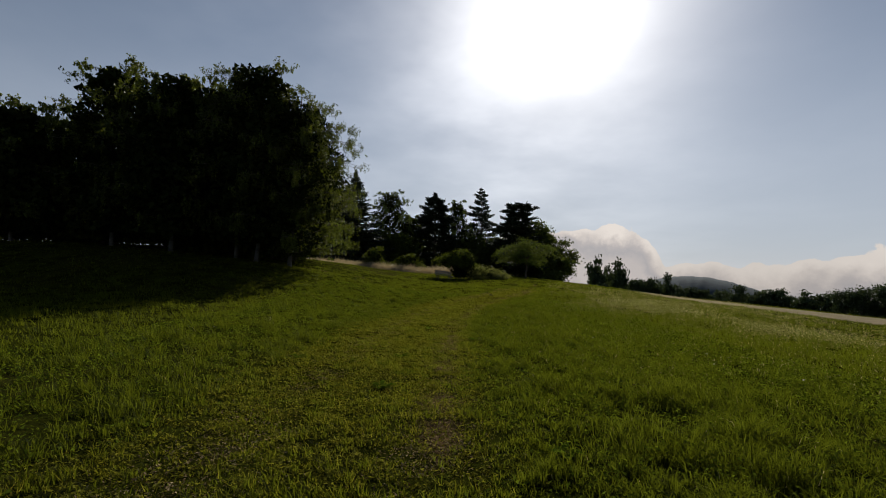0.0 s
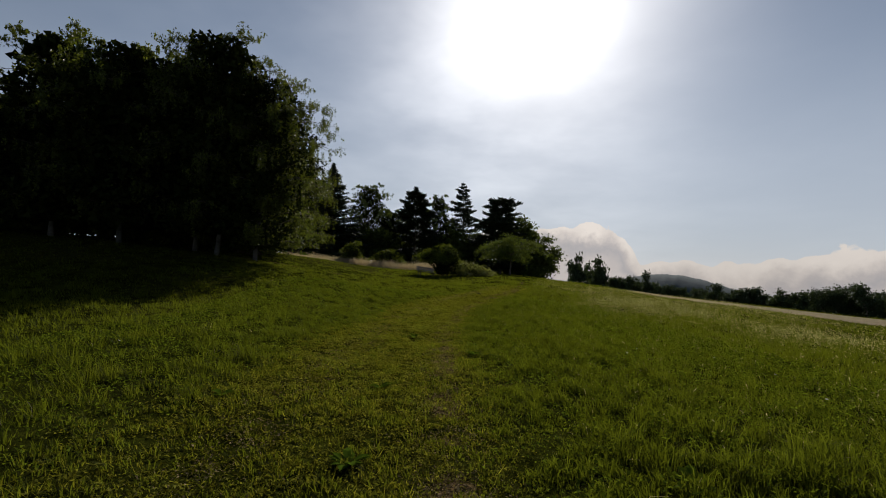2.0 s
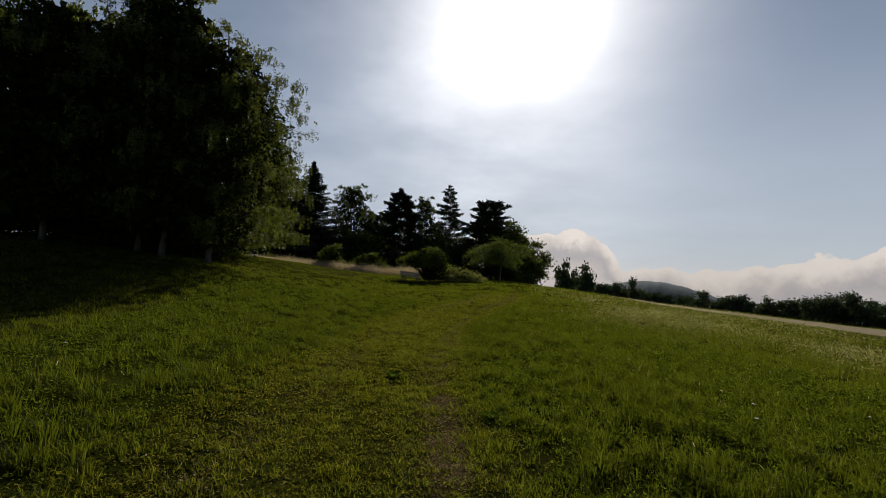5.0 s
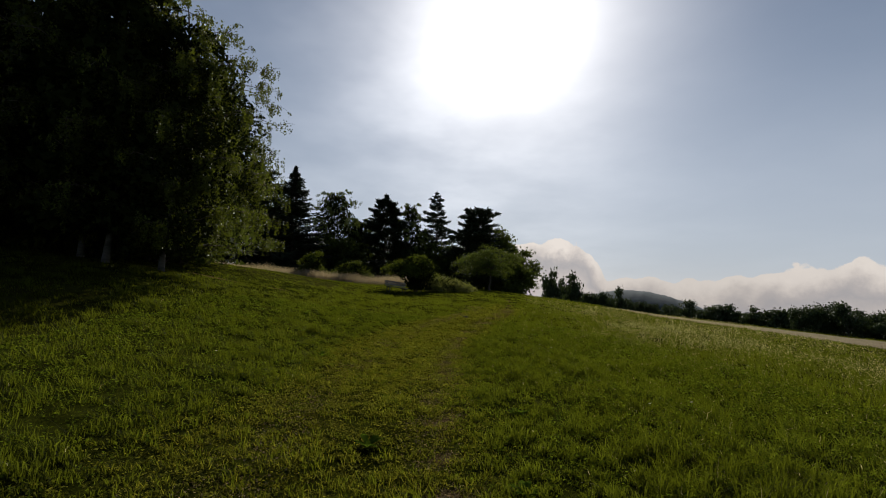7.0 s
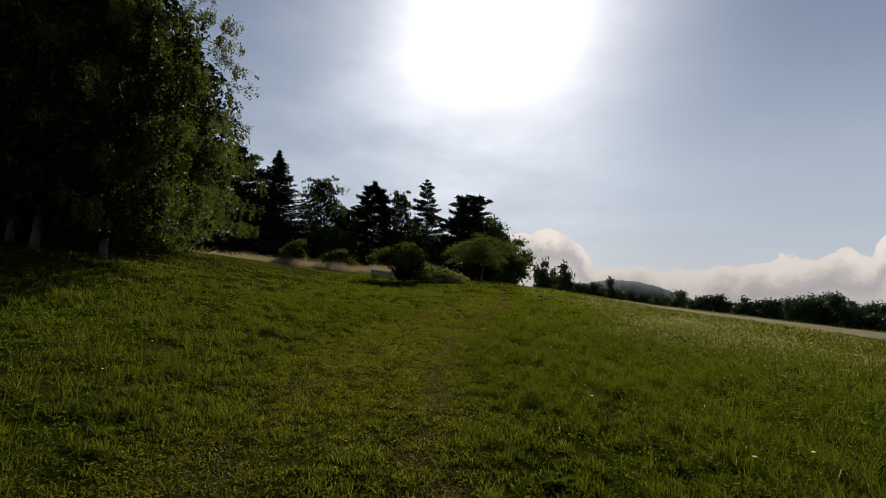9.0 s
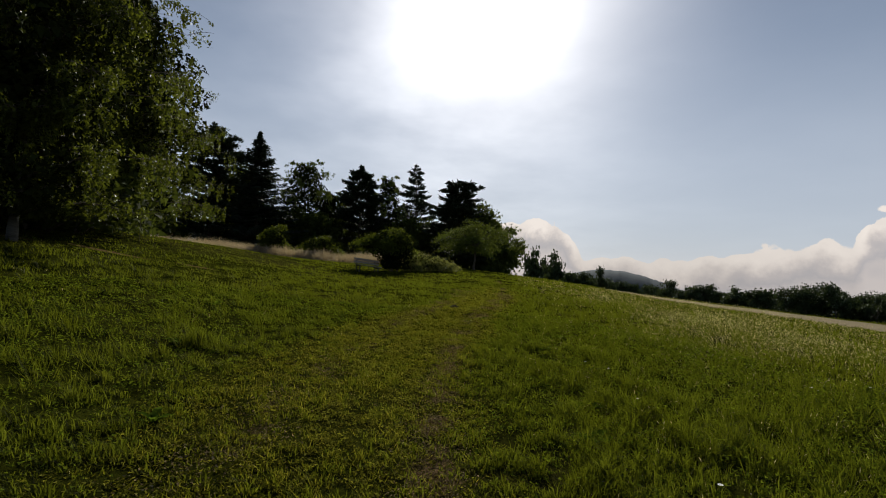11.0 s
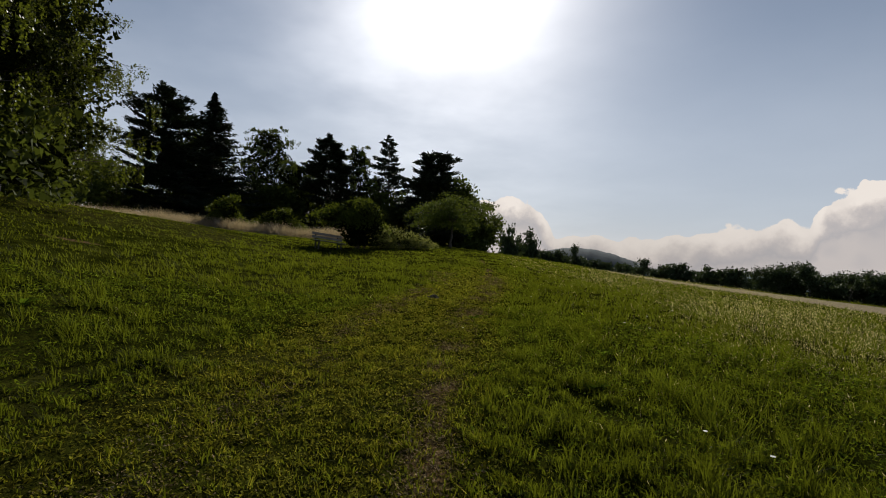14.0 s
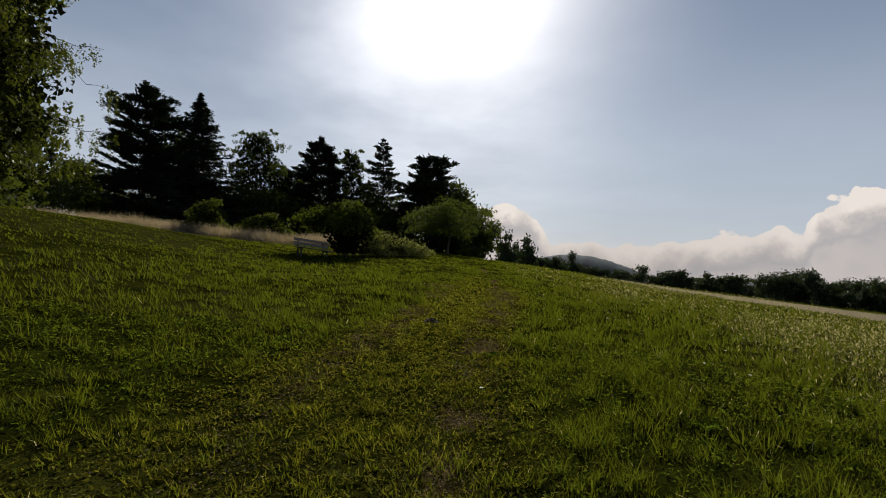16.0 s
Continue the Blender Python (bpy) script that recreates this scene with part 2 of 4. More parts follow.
def mesh_np(name, V, F, mat, smooth=False, attributes=None):
    """A mesh from an array of points and an array of faces that all have the same number of corners."""
    V, F = np.asarray(V, np.float32), np.asarray(F, np.int32)
    me = bpy.data.meshes.new(name)
    k = F.shape[1]
    me.vertices.add(len(V)), me.loops.add(F.size), me.polygons.add(len(F))
    me.vertices.foreach_set("co", V.ravel())
    me.loops.foreach_set("vertex_index", F.ravel())
    me.polygons.foreach_set("loop_start", np.arange(len(F), dtype=np.int32) * k)
    if smooth:
        me.polygons.foreach_set("use_smooth", np.ones(len(F), bool))
    for key, values in (attributes or {}).items():
        me.attributes.new(key, "FLOAT", "POINT").data.foreach_set("value", np.asarray(values, np.float32))
    me.materials.append(mat)
    me.update(calc_edges=True)
    me.validate()
    return me


def part_np(name, V, F, mat, parent=None, label="", smooth=False):
    ob = new(name, mesh_np(name, V, F, mat, smooth))
    ob.parent = parent
    return tagged(ob, label)


def part(name, bm, mat, parent, label=""):
    me = bpy.data.meshes.new(name)
    bm.to_mesh(me)
    bm.free()
    me.materials.append(mat)
    ob = new(name, me)
    ob.parent = parent
    return tagged(ob, label)


class Tubes:
    """Collects tapered tubes along lines of points."""

    def __init__(self, sides=6):
        self.V, self.F, self.n, self.sides = [], [], 0, sides

    def add(self, pts, radii):
        pts, k = np.asarray(pts, float), self.sides
        d = np.gradient(pts, axis=0)
        d /= np.linalg.norm(d, axis=1)[:, None] + 1e-9
        ref = np.where(np.abs(d[:, 2:3]) > 0.9, np.array([[1.0, 0, 0]]), np.array([[0, 0, 1.0]]))
        u = np.cross(d, ref)
        u /= np.linalg.norm(u, axis=1)[:, None] + 1e-9
        v = np.cross(d, u)
        a = np.arange(k) * 2 * np.pi / k
        ring = pts[:, None] + np.asarray(radii)[:, None, None] * (np.cos(a)[None, :, None] * u[:, None] + np.sin(a)[None, :, None] * v[:, None])
        m = len(pts)
        i, j = np.meshgrid(np.arange(m - 1), np.arange(k), indexing="ij")
        j2 = (j + 1) % k
        F = np.stack([i * k + j, i * k + j2, (i + 1) * k + j2, (i + 1) * k + j], -1).reshape(-1, 4) + self.n
        self.V.append(ring.reshape(-1, 3)), self.F.append(F)
        self.n += m * k

    def part(self, name, mat, parent, label=""):
        return part_np(name, np.concatenate(self.V), np.concatenate(self.F), mat, parent, label, True)


def unit(v):
    return v / (np.linalg.norm(v, axis=-1, keepdims=True) + 1e-9)


def leaf_quads(rng, P, size, hang=0.0, slim=0.5):
    """One small rhombic leaf round each point, turned by chance; hang pulls their length downwards."""
    N = len(P)
    u = rng.normal(size=(N, 3))
    u[:, 2] -= hang * 1.5
    u = unit(u)
    v = unit(np.cross(u, rng.normal(size=(N, 3))))
    s = (size * rng.uniform(0.6, 1.3, N))[:, None]
    V = np.stack([P - u * s, P + v * s * slim, P + u * s, P - v * s * slim], 1).reshape(-1, 3)
    return V, np.arange(4 * N).reshape(-1, 4)


def leaf_tris(rng, P, size, hang=0.0, slim=0.5):
    """As leaf_quads, with one pointed triangle for each leaf."""
    N = len(P)
    u = rng.normal(size=(N, 3))
    u[:, 2] -= hang * 1.5
    u = unit(u)
    v = unit(np.cross(u, rng.normal(size=(N, 3))))
    s = (size * rng.uniform(0.6, 1.3, N))[:, None]
    V = np.stack([P - u * s * 0.8 + v * s * slim * 1.2, P - u * s * 0.8 - v * s * slim * 1.2, P + u * s * 1.05], 1).reshape(-1, 3)
    return V, np.arange(3 * N).reshape(-1, 3)


# ---- the lie of the land ----


def soft(u, w):
    return w * np.logaddexp(0.0, u / w)


def smooth01(u):
    u = np.clip(u, 0, 1)
    return u * u * (3 - 2 * u)


def waves(x, y, f, seed=0.0):
    """A cheap smooth unevenness between about -1 and 1."""
    s = seed * 1.7
    if f > 1:
        k = 1.5 / f
        x, y = (x + k * np.sin(0.43 * f * y + 0.9 + s) + k * np.sin(0.31 * f * (x - y) + s * 2) + 0.5 * k * np.sin(0.97 * f * y - 0.6 * f * x),
                y + k * np.sin(0.39 * f * x + 2.0 - s) + k * np.sin(0.27 * f * (x + y) + 1.0) + 0.5 * k * np.sin(0.83 * f * x + 0.5 * f * y + s))
    return (np.sin(f * (1.0 * x + 0.35 * y) + 1.3 + s) + np.sin(f * (-0.55 * x + 0.9 * y) * 1.27 + 4.1 + 2 * s)
            + np.sin(f * (0.8 * x - 0.7 * y) * 1.83 + 0.4 - s) * 0.7 + np.sin(f * (0.2 * x + 1.1 * y) * 2.6 + 2.2 + s) * 0.5) / 3.2


def height(x, y):
    x, y = np.asarray(x, float), np.asarray(y, float)
    yc, xc = np.minimum(y, 260), np.clip(x, -80, 170)
    rise = 0.027 * soft(yc - 16, 4) - 0.015 * soft(yc - 85, 15) + 0.045 * (soft(yc - 20, 3) - soft(yc - 42, 8))
    s = np.maximum(-xc, 0)
    fade = (1 - 0.5 * smooth01((y - 38) / 24)) * (0.40 + 0.60 * smooth01((y - 4) / 24))
    knoll = (2.4 * s * s / (s * s + 81) + 0.03 * np.minimum(s, 25)) * fade * (1 - 0.66 * smooth01((s - 2.5) / 6) * (1 - smooth01((y - 17) / 11)))
    r = np.maximum(xc, 0)
    fall = -0.03 * r - 0.075 * (soft(r - 8, 4) - soft(-8.0, 4)) + 0.018 * soft(r - 25, 5)
    bump = 0.55 * np.exp(-((x - 11) ** 2 + (y - 66) ** 2) / 260)
    far = np.hypot(x, y)
    valley = -0.11 * soft(far - 260, 25)
    z = rise + knoll + fall + bump + 0.035 * waves(x, y, 0.9) + 0.10 * waves(x, y, 0.22, 1) * smooth01((far - 6) / 30)
    return np.maximum(z + valley, -110 + 3 * waves(x, y, 0.004))


def track_x(y):
    """The line of the trodden path."""
    y = np.asarray(y, float)
    return 0.02 * soft(y - 9, 2) + 0.14 * soft(y - 15, 3) + 0.05 * soft(y - 20, 2) + 0.26 * soft(y - 25.5, 2) - 0.24 * soft(y - 33, 2)


def trodden(x, y):
    t = track_x(y)
    ends = 1 - smooth01((y - 44) / 12)
    line = np.exp(-((x - t) / 0.30) ** 2) + 0.55 * np.exp(-((x - t + 1.75) / 0.35) ** 2)
    scars = 0.0
    for cx, cy, rx, ry in ((-8.3, 31.2, 1.6, 0.45), (-5.9, 32.0, 0.9, 0.3), (-10.5, 30.2, 1.0, 0.4)):
        scars = scars + np.exp(-((x - cx) / rx) ** 2 - ((y - cy) / ry) ** 2)
    return line * ends * np.clip(0.62 + 0.4 * waves(x, y, 1.1, 3) + 0.75 * waves(x, y, 3.3, 8), 0, 1) + scars


def short_zone(x, y):
    """1 on the short turf of the path, 0 in the meadow."""
    c = track_x(y) - 1.1 + 0.6 * smooth01((y - 24) / 10) + 0.3 * waves(x, y, 0.8, 2)
    return (1 - smooth01((np.abs(x - c) - 1.1 + 0.5 * smooth01((y - 24) / 10)) / 1.1)) * (1 - smooth01((y - 28) / 16))


def straw_zone(x, y):
    """Pale dry grass: the mown strip below the wood and a band at the far edge of the field."""
    band = smooth01((y - 58.5) / 1.2) * (1 - smooth01((y - 62) / 3)) * (1 - smooth01((x - 2.0) / 2.5))
    d = x + 1.13 * (y - 48) + 1.2 * waves(x, y, 0.12, 4)
    edge = smooth01((d - 25.5) / 3) * (1 - smooth01((d - 72) / 8)) * smooth01((x - 21) / 5)
    return np.clip(band + 0.9 * edge, 0, 1)


def build_ground():
    def axis(lo, hi, a, b, fine):
        mid = np.arange(a, b, fine)
        up = b + np.cumsum(fine * 1.085 ** np.arange(1, 400))
        down = a - np.cumsum(fine * 1.085 ** np.arange(1, 400))
        return np.concatenate([down[down > lo][::-1], mid, up[up < hi]])
    xs, ys = axis(-4500, 4500, -12, 16, 0.28), axis(-1500, 4600, -1, 40, 0.28)
    X, Y = np.meshgrid(xs, ys, indexing="xy")
    Z = height(X, Y) - 0.025 * np.clip(trodden(X, Y), 0, 1)
    w = len(xs)
    i, j = np.meshgrid(np.arange(len(ys) - 1), np.arange(w - 1), indexing="ij")
    F = np.stack([i * w + j, i * w + j + 1, (i + 1) * w + j + 1, (i + 1) * w + j], -1).reshape(-1, 4)
    V = np.stack([X.ravel(), Y.ravel(), Z.ravel()], 1)
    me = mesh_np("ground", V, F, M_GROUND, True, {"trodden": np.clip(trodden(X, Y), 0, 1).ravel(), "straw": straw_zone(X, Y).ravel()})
    tagged(new("ground", me), "sloping green meadow with a trodden path", "ground", kind="structure")


build_ground()


def build_hill(name, label, az, dist, top, foot, width, mat, seed, rough_h):
    """A long wooded ridge far away."""
    n_u, n_v = 160, 14
    u = np.linspace(-1, 1, n_u)
    v = np.linspace(-1, 1, n_v)
    U, W = np.meshgrid(u, v, indexing="ij")
    a = radians(az)
    c, s = math.cos(a), math.sin(a)
    H = (top - foot) * np.exp(-(U / 0.55) ** 2) * (1 - W ** 2) + foot + rough_h * np.random.default_rng(seed).uniform(-1, 1, U.shape) * (np.abs(W) < 0.9)
    X = s * (dist + W * 250) + c * U * width
    Y = c * (dist + W * 250) - s * U * width
    i, j = np.meshgrid(np.arange(n_u - 1), np.arange(n_v - 1), indexing="ij")
    F = np.stack([i * n_v + j, i * n_v + j + 1, (i + 1) * n_v + j + 1, (i + 1) * n_v + j], -1).reshape(-1, 4)
    ob = part_np(name, np.stack([X, Y, H], -1).reshape(-1, 3), F, mat)
    tagged(ob, label, "hill", kind="structure")


# far ridges; their haze is only in the material colour
build_hill("backdrop_hill", "long wooded hill tinted dark blue-green by painted haze", 26.4, 1500, 27, -115, 540, M_HILL, 3, 1.6)
build_hill("backdrop_hill_far", "low hill across the valley, paled by painted haze", 40.0, 2700, -58, -125, 1500, M_HILL_FAR, 4, 1.5)

# ---- trees ----


def root(name, x, y, label, category, group="", sink=0.05):
    ob = new(name)
    ob.location = (x, y, float(height(x, y)) - sink)
    return tagged(ob, label, category, group)


def birch(x, y, tall, reach, seed, strands=34, low=0.16, lean=(0.0, 0.0), leaf=0.075, label="tall birch with hanging leafy twigs and a pale trunk", limbs=36, inner=6000, inner_leaf=0.20, thick=17, mat=None, full=0.0, skirt=1.3, cone=0.0):
    """Pale trunk, limbs that rise and droop, and curtains of hanging twigs."""
    rng = np.random.default_rng(seed)
    ob = root("birch", x, y, label, "tree", "birches at the edge of the wood")
    h = np.linspace(0, 1, 14)
    bend = np.stack([lean[0] * h ** 1.5 + 0.18 * np.sin(h * 5 + seed), lean[1] * h ** 1.5 + 0.18 * np.cos(h * 4 + seed * 2) - 0.18 * math.cos(seed * 2), tall * h * 0.96], 1)
    bend[:, 0] -= bend[0, 0]
    trunk = Tubes(8)
    trunk.add(bend, (0.0095 * tall) * (1 - h) ** 0.8 + 0.012 + 0.03 * np.exp(-h * 25))
    trunk.part("trunk", M_BIRCH_BARK, ob, "pale birch bark with dark marks")
    wood, P = Tubes(4), []
    for i in range(limbs):
        f = low + (0.97 - low) * (i + rng.uniform(0, 0.8)) / limbs
        a = i * 2.4 + rng.uniform(-0.4, 0.4)
        swell = math.sin(math.pi * min(1, (f - low * 0.3) / (1.02 - low * 0.3)) ** 1.0) ** 0.46
        if f < 0.5:
            swell = max(swell, full)
        L = reach * swell * rng.uniform(0.76, 0.88) * (1 - cone * max(0.0, f - 0.3) / 0.7)
        t = np.linspace(0, 1, 7)
        start = np.array([np.interp(f, h, bend[:, k]) for k in range(3)])
        lift = rng.uniform(0.35, 0.75) * L * (0.5 + 0.9 * f)
        out = np.stack([np.cos(a) * L * t, np.sin(a) * L * t, lift * (t - 0.72 * t ** 3)], 1) + rng.normal(0, 0.06, (7, 3)) * t[:, None] * L * 0.4
        line = start + out
        wood.add(line, (0.030 + 0.007 * tall * 0.3 * (1 - f)) * (1 - 0.85 * t))
        sprays = 4 + int(1.5 * L)
        each = max(3, int(strands * (0.6 + 0.4 * L / reach) / sprays))
        for k in range(sprays):
            q = 1.0 if k == 0 else rng.uniform(0.28, 0.97)
            hub = np.array([np.interp(q, t, line[:, j]) for j in range(3)])
            if k and waves(hub[0] * 1.2 + seed, hub[1] * 1.2 + hub[2] * 0.9, 1.9, seed * 0.3) < -0.55:
                continue
            turn = a + (rng.uniform(-0.3, 0.3) if k == 0 else rng.choice((-1, 1)) * rng.uniform(0.4, 1.3))
            long = L * rng.uniform(0.16, 0.28) * (1.25 - 0.5 * q) + 0.12
            u = np.linspace(0, 1, 4)
            bough = hub + np.stack([np.cos(turn) * long * u, np.sin(turn) * long * u, long * rng.uniform(0.1, 0.5 + 0.5 * f) * u - 0.35 * long * u ** 2], 1)
            wood.add(bough, 0.012 * (1 - 0.7 * u))
            hang = rng.uniform(0.4, 1.2) * (0.32 + 1.45 * (1 - f) ** 0.8) * (0.45 + 0.16 * L)
            for w in rng.uniform(0.05, 1.0, each):
                g, e = rng.uniform(0, 2 * np.pi), rng.uniform(0, 0.24) * (0.55 + 0.12 * L)
                b = np.array([np.interp(w, u, bough[:, j]) for j in range(3)]) + np.array([e * math.cos(g), e * math.sin(g), rng.uniform(-0.08, 0.18)])
                l = hang * rng.uniform(0.35, 1.0) * (1.15 - 0.5 * w)
                m = max(7, int(l * thick))
                r = rng.uniform(0, 1, m) ** 0.85
                sway = rng.uniform(-0.10, 0.10, 2)
                pts = np.stack([b[0] + sway[0] * r * l, b[1] + sway[1] * r * l, b[2] - r * l], 1) + rng.uniform(-0.075, 0.075, (m, 3))
                P.append(pts)
                if l > 0.9 and rng.uniform() < 0.2:
                    wood.add(np.stack([b, b + np.array([sway[0] * l, sway[1] * l, -l])]), [0.007, 0.003])
    tagged(wood.part("branching", M_BARK, ob), kind="stuff")
    P = np.concatenate(P)
    P = P[P[:, 2] > skirt]
    V, F = (leaf_quads if leaf < 0.062 else leaf_tris)(rng, P, leaf, 0.7, 0.55)
    part_np("crown", V, F, mat or M_BIRCH, ob, "small green leaves on drooping twigs")
    # inner leaves in the dark shade colour, so the crown reads black inside
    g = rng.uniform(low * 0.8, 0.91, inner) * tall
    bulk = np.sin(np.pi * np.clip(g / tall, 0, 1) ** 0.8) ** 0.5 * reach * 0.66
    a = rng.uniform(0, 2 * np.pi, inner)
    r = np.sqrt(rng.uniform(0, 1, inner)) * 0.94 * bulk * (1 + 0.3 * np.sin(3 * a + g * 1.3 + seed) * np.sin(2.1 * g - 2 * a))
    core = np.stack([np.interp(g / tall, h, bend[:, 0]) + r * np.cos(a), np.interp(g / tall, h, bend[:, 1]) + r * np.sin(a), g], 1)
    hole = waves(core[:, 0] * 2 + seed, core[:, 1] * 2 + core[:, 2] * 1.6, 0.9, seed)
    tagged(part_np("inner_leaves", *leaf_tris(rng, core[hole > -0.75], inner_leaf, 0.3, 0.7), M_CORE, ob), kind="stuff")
    return ob


def broadleaf(name, x, y, tall, reach, seed, label, category="tree", group="", clear=0.25, leaves=9000, leaf=0.11, mat=None, top=0.0, trunks=1, flat=1.0, shift=(0, 0), spread=0.5, skirt=0.0, sink=0.05, layered=0.0, inner=0):
    """Short trunk, forking limbs and a crown of many leaf clumps with gaps."""
    rng = np.random.default_rng(seed)
    ob = root(name, x, y, label, category, group, sink)
    wood = Tubes(4)
    heads = []
    for k in range(trunks):
        a = k * 2.4 + seed
        off = 0.0 if trunks == 1 else 0.22
        foot = np.array([off * math.cos(a), off * math.sin(a), 0.0])
        fork = np.array([off * 3 * math.cos(a) + shift[0] * 0.3, off * 3 * math.sin(a) + shift[1] * 0.3, tall * (clear + 0.12)])
        t = np.linspace(0, 1, 6)[:, None]
        line = foot + (fork - foot) * t + rng.normal(0, 0.02 * tall, (6, 3)) * t * (1 - t) * 2
        line[0] = foot
        trunk = Tubes(7)
        trunk.add(line, (0.018 * tall / trunks ** 0.5 + 0.01) * (1.25 - 0.6 * t[:, 0] + 0.5 * np.exp(-t[:, 0] * 9)))
        trunk.part("trunk", M_BARK, ob)
        heads.append(fork)
    n_clump = max(14, int(leaves / (300 if layered else 170)))
    clumps = []
    while len(clumps) < n_clump:
        p = rng.uniform(-1, 1, 3)
        r = np.linalg.norm(p)
        if r > 1 or r < 0.35 or (p[2] < -0.55 and rng.uniform() < 0.6):
            continue
        bulge = 0.80 + 0.36 * math.sin(3 * math.atan2(p[1], p[0]) + seed) * math.cos(2.3 * p[2] + seed * 0.7)
        c = np.array([p[0] * reach * bulge, p[1] * reach * bulge, tall * (clear + (1 - clear) * (0.5 + 0.5 * p[2] * flat)) - 0.1 * tall * (top * (abs(p[0]) + abs(p[1])))])
        c[:2] += np.array(shift) * (0.5 + 0.5 * p[2])
        if rng.uniform() < skirt:
            c = np.array([p[0] * reach * 0.42, p[1] * reach * 0.42, tall * clear * rng.uniform(0.2, 1.3)])
        clumps.append(c)
    P = []
    for c in clumps:
        head = heads[rng.integers(len(heads))]
        t = np.linspace(0, 1, 5)[:, None]
        mid = head + (c - head) * t + np.array([0, 0, 0.12 * tall]) * t * (1 - t) + rng.normal(0, 0.03, (5, 3)) * reach * t * (1 - t)
        wood.add(mid, 0.006 * tall * (1 - 0.85 * t[:, 0]) + 0.004)
        m = int(leaves / n_clump * rng.uniform(0.5, 1.5))
        size = spread * (0.22 * reach + 0.12)
        if layered:
            # a flat spray, longer outwards, that nods at its rim
            away = math.atan2(c[1], c[0])
            r, b = np.sqrt(rng.uniform(0, 1, m)), rng.uniform(0, 2 * math.pi, m)
            p, q = r * np.cos(b) * 1.35, r * np.sin(b) * 0.8
            z = rng.normal(0, 0.13, m) - layered * (0.45 * p + 0.35 * r * r)
            wide = size * 2.5 * rng.uniform(0.6, 1.35)
            P.append(c + wide * np.stack([p * math.cos(away) - q * math.sin(away), p * math.sin(away) + q * math.cos(away), z], 1))
        else:
            P.append(c + rng.normal(0, 1, (m, 3)) * np.array([size, size, size * 0.62]))
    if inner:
        # leaves and twigs close to the stems, with shade put into their colour
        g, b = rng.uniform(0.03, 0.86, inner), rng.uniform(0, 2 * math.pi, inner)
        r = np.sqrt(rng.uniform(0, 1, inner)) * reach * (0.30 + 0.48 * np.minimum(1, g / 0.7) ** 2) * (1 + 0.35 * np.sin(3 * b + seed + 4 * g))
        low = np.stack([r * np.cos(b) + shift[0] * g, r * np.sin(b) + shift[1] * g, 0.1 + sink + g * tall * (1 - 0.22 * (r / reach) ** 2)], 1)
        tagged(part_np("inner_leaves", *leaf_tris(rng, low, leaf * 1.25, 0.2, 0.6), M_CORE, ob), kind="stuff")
    tagged(wood.part("branching", M_BARK, ob), kind="stuff")
    P = np.concatenate(P)
    P = P[P[:, 2] > 0.07 + sink]
    part_np("crown", *(leaf_quads if leaf < 0.1 else leaf_tris)(rng, P, leaf, 0.2, 0.6), mat or M_LEAF, ob)
    return ob


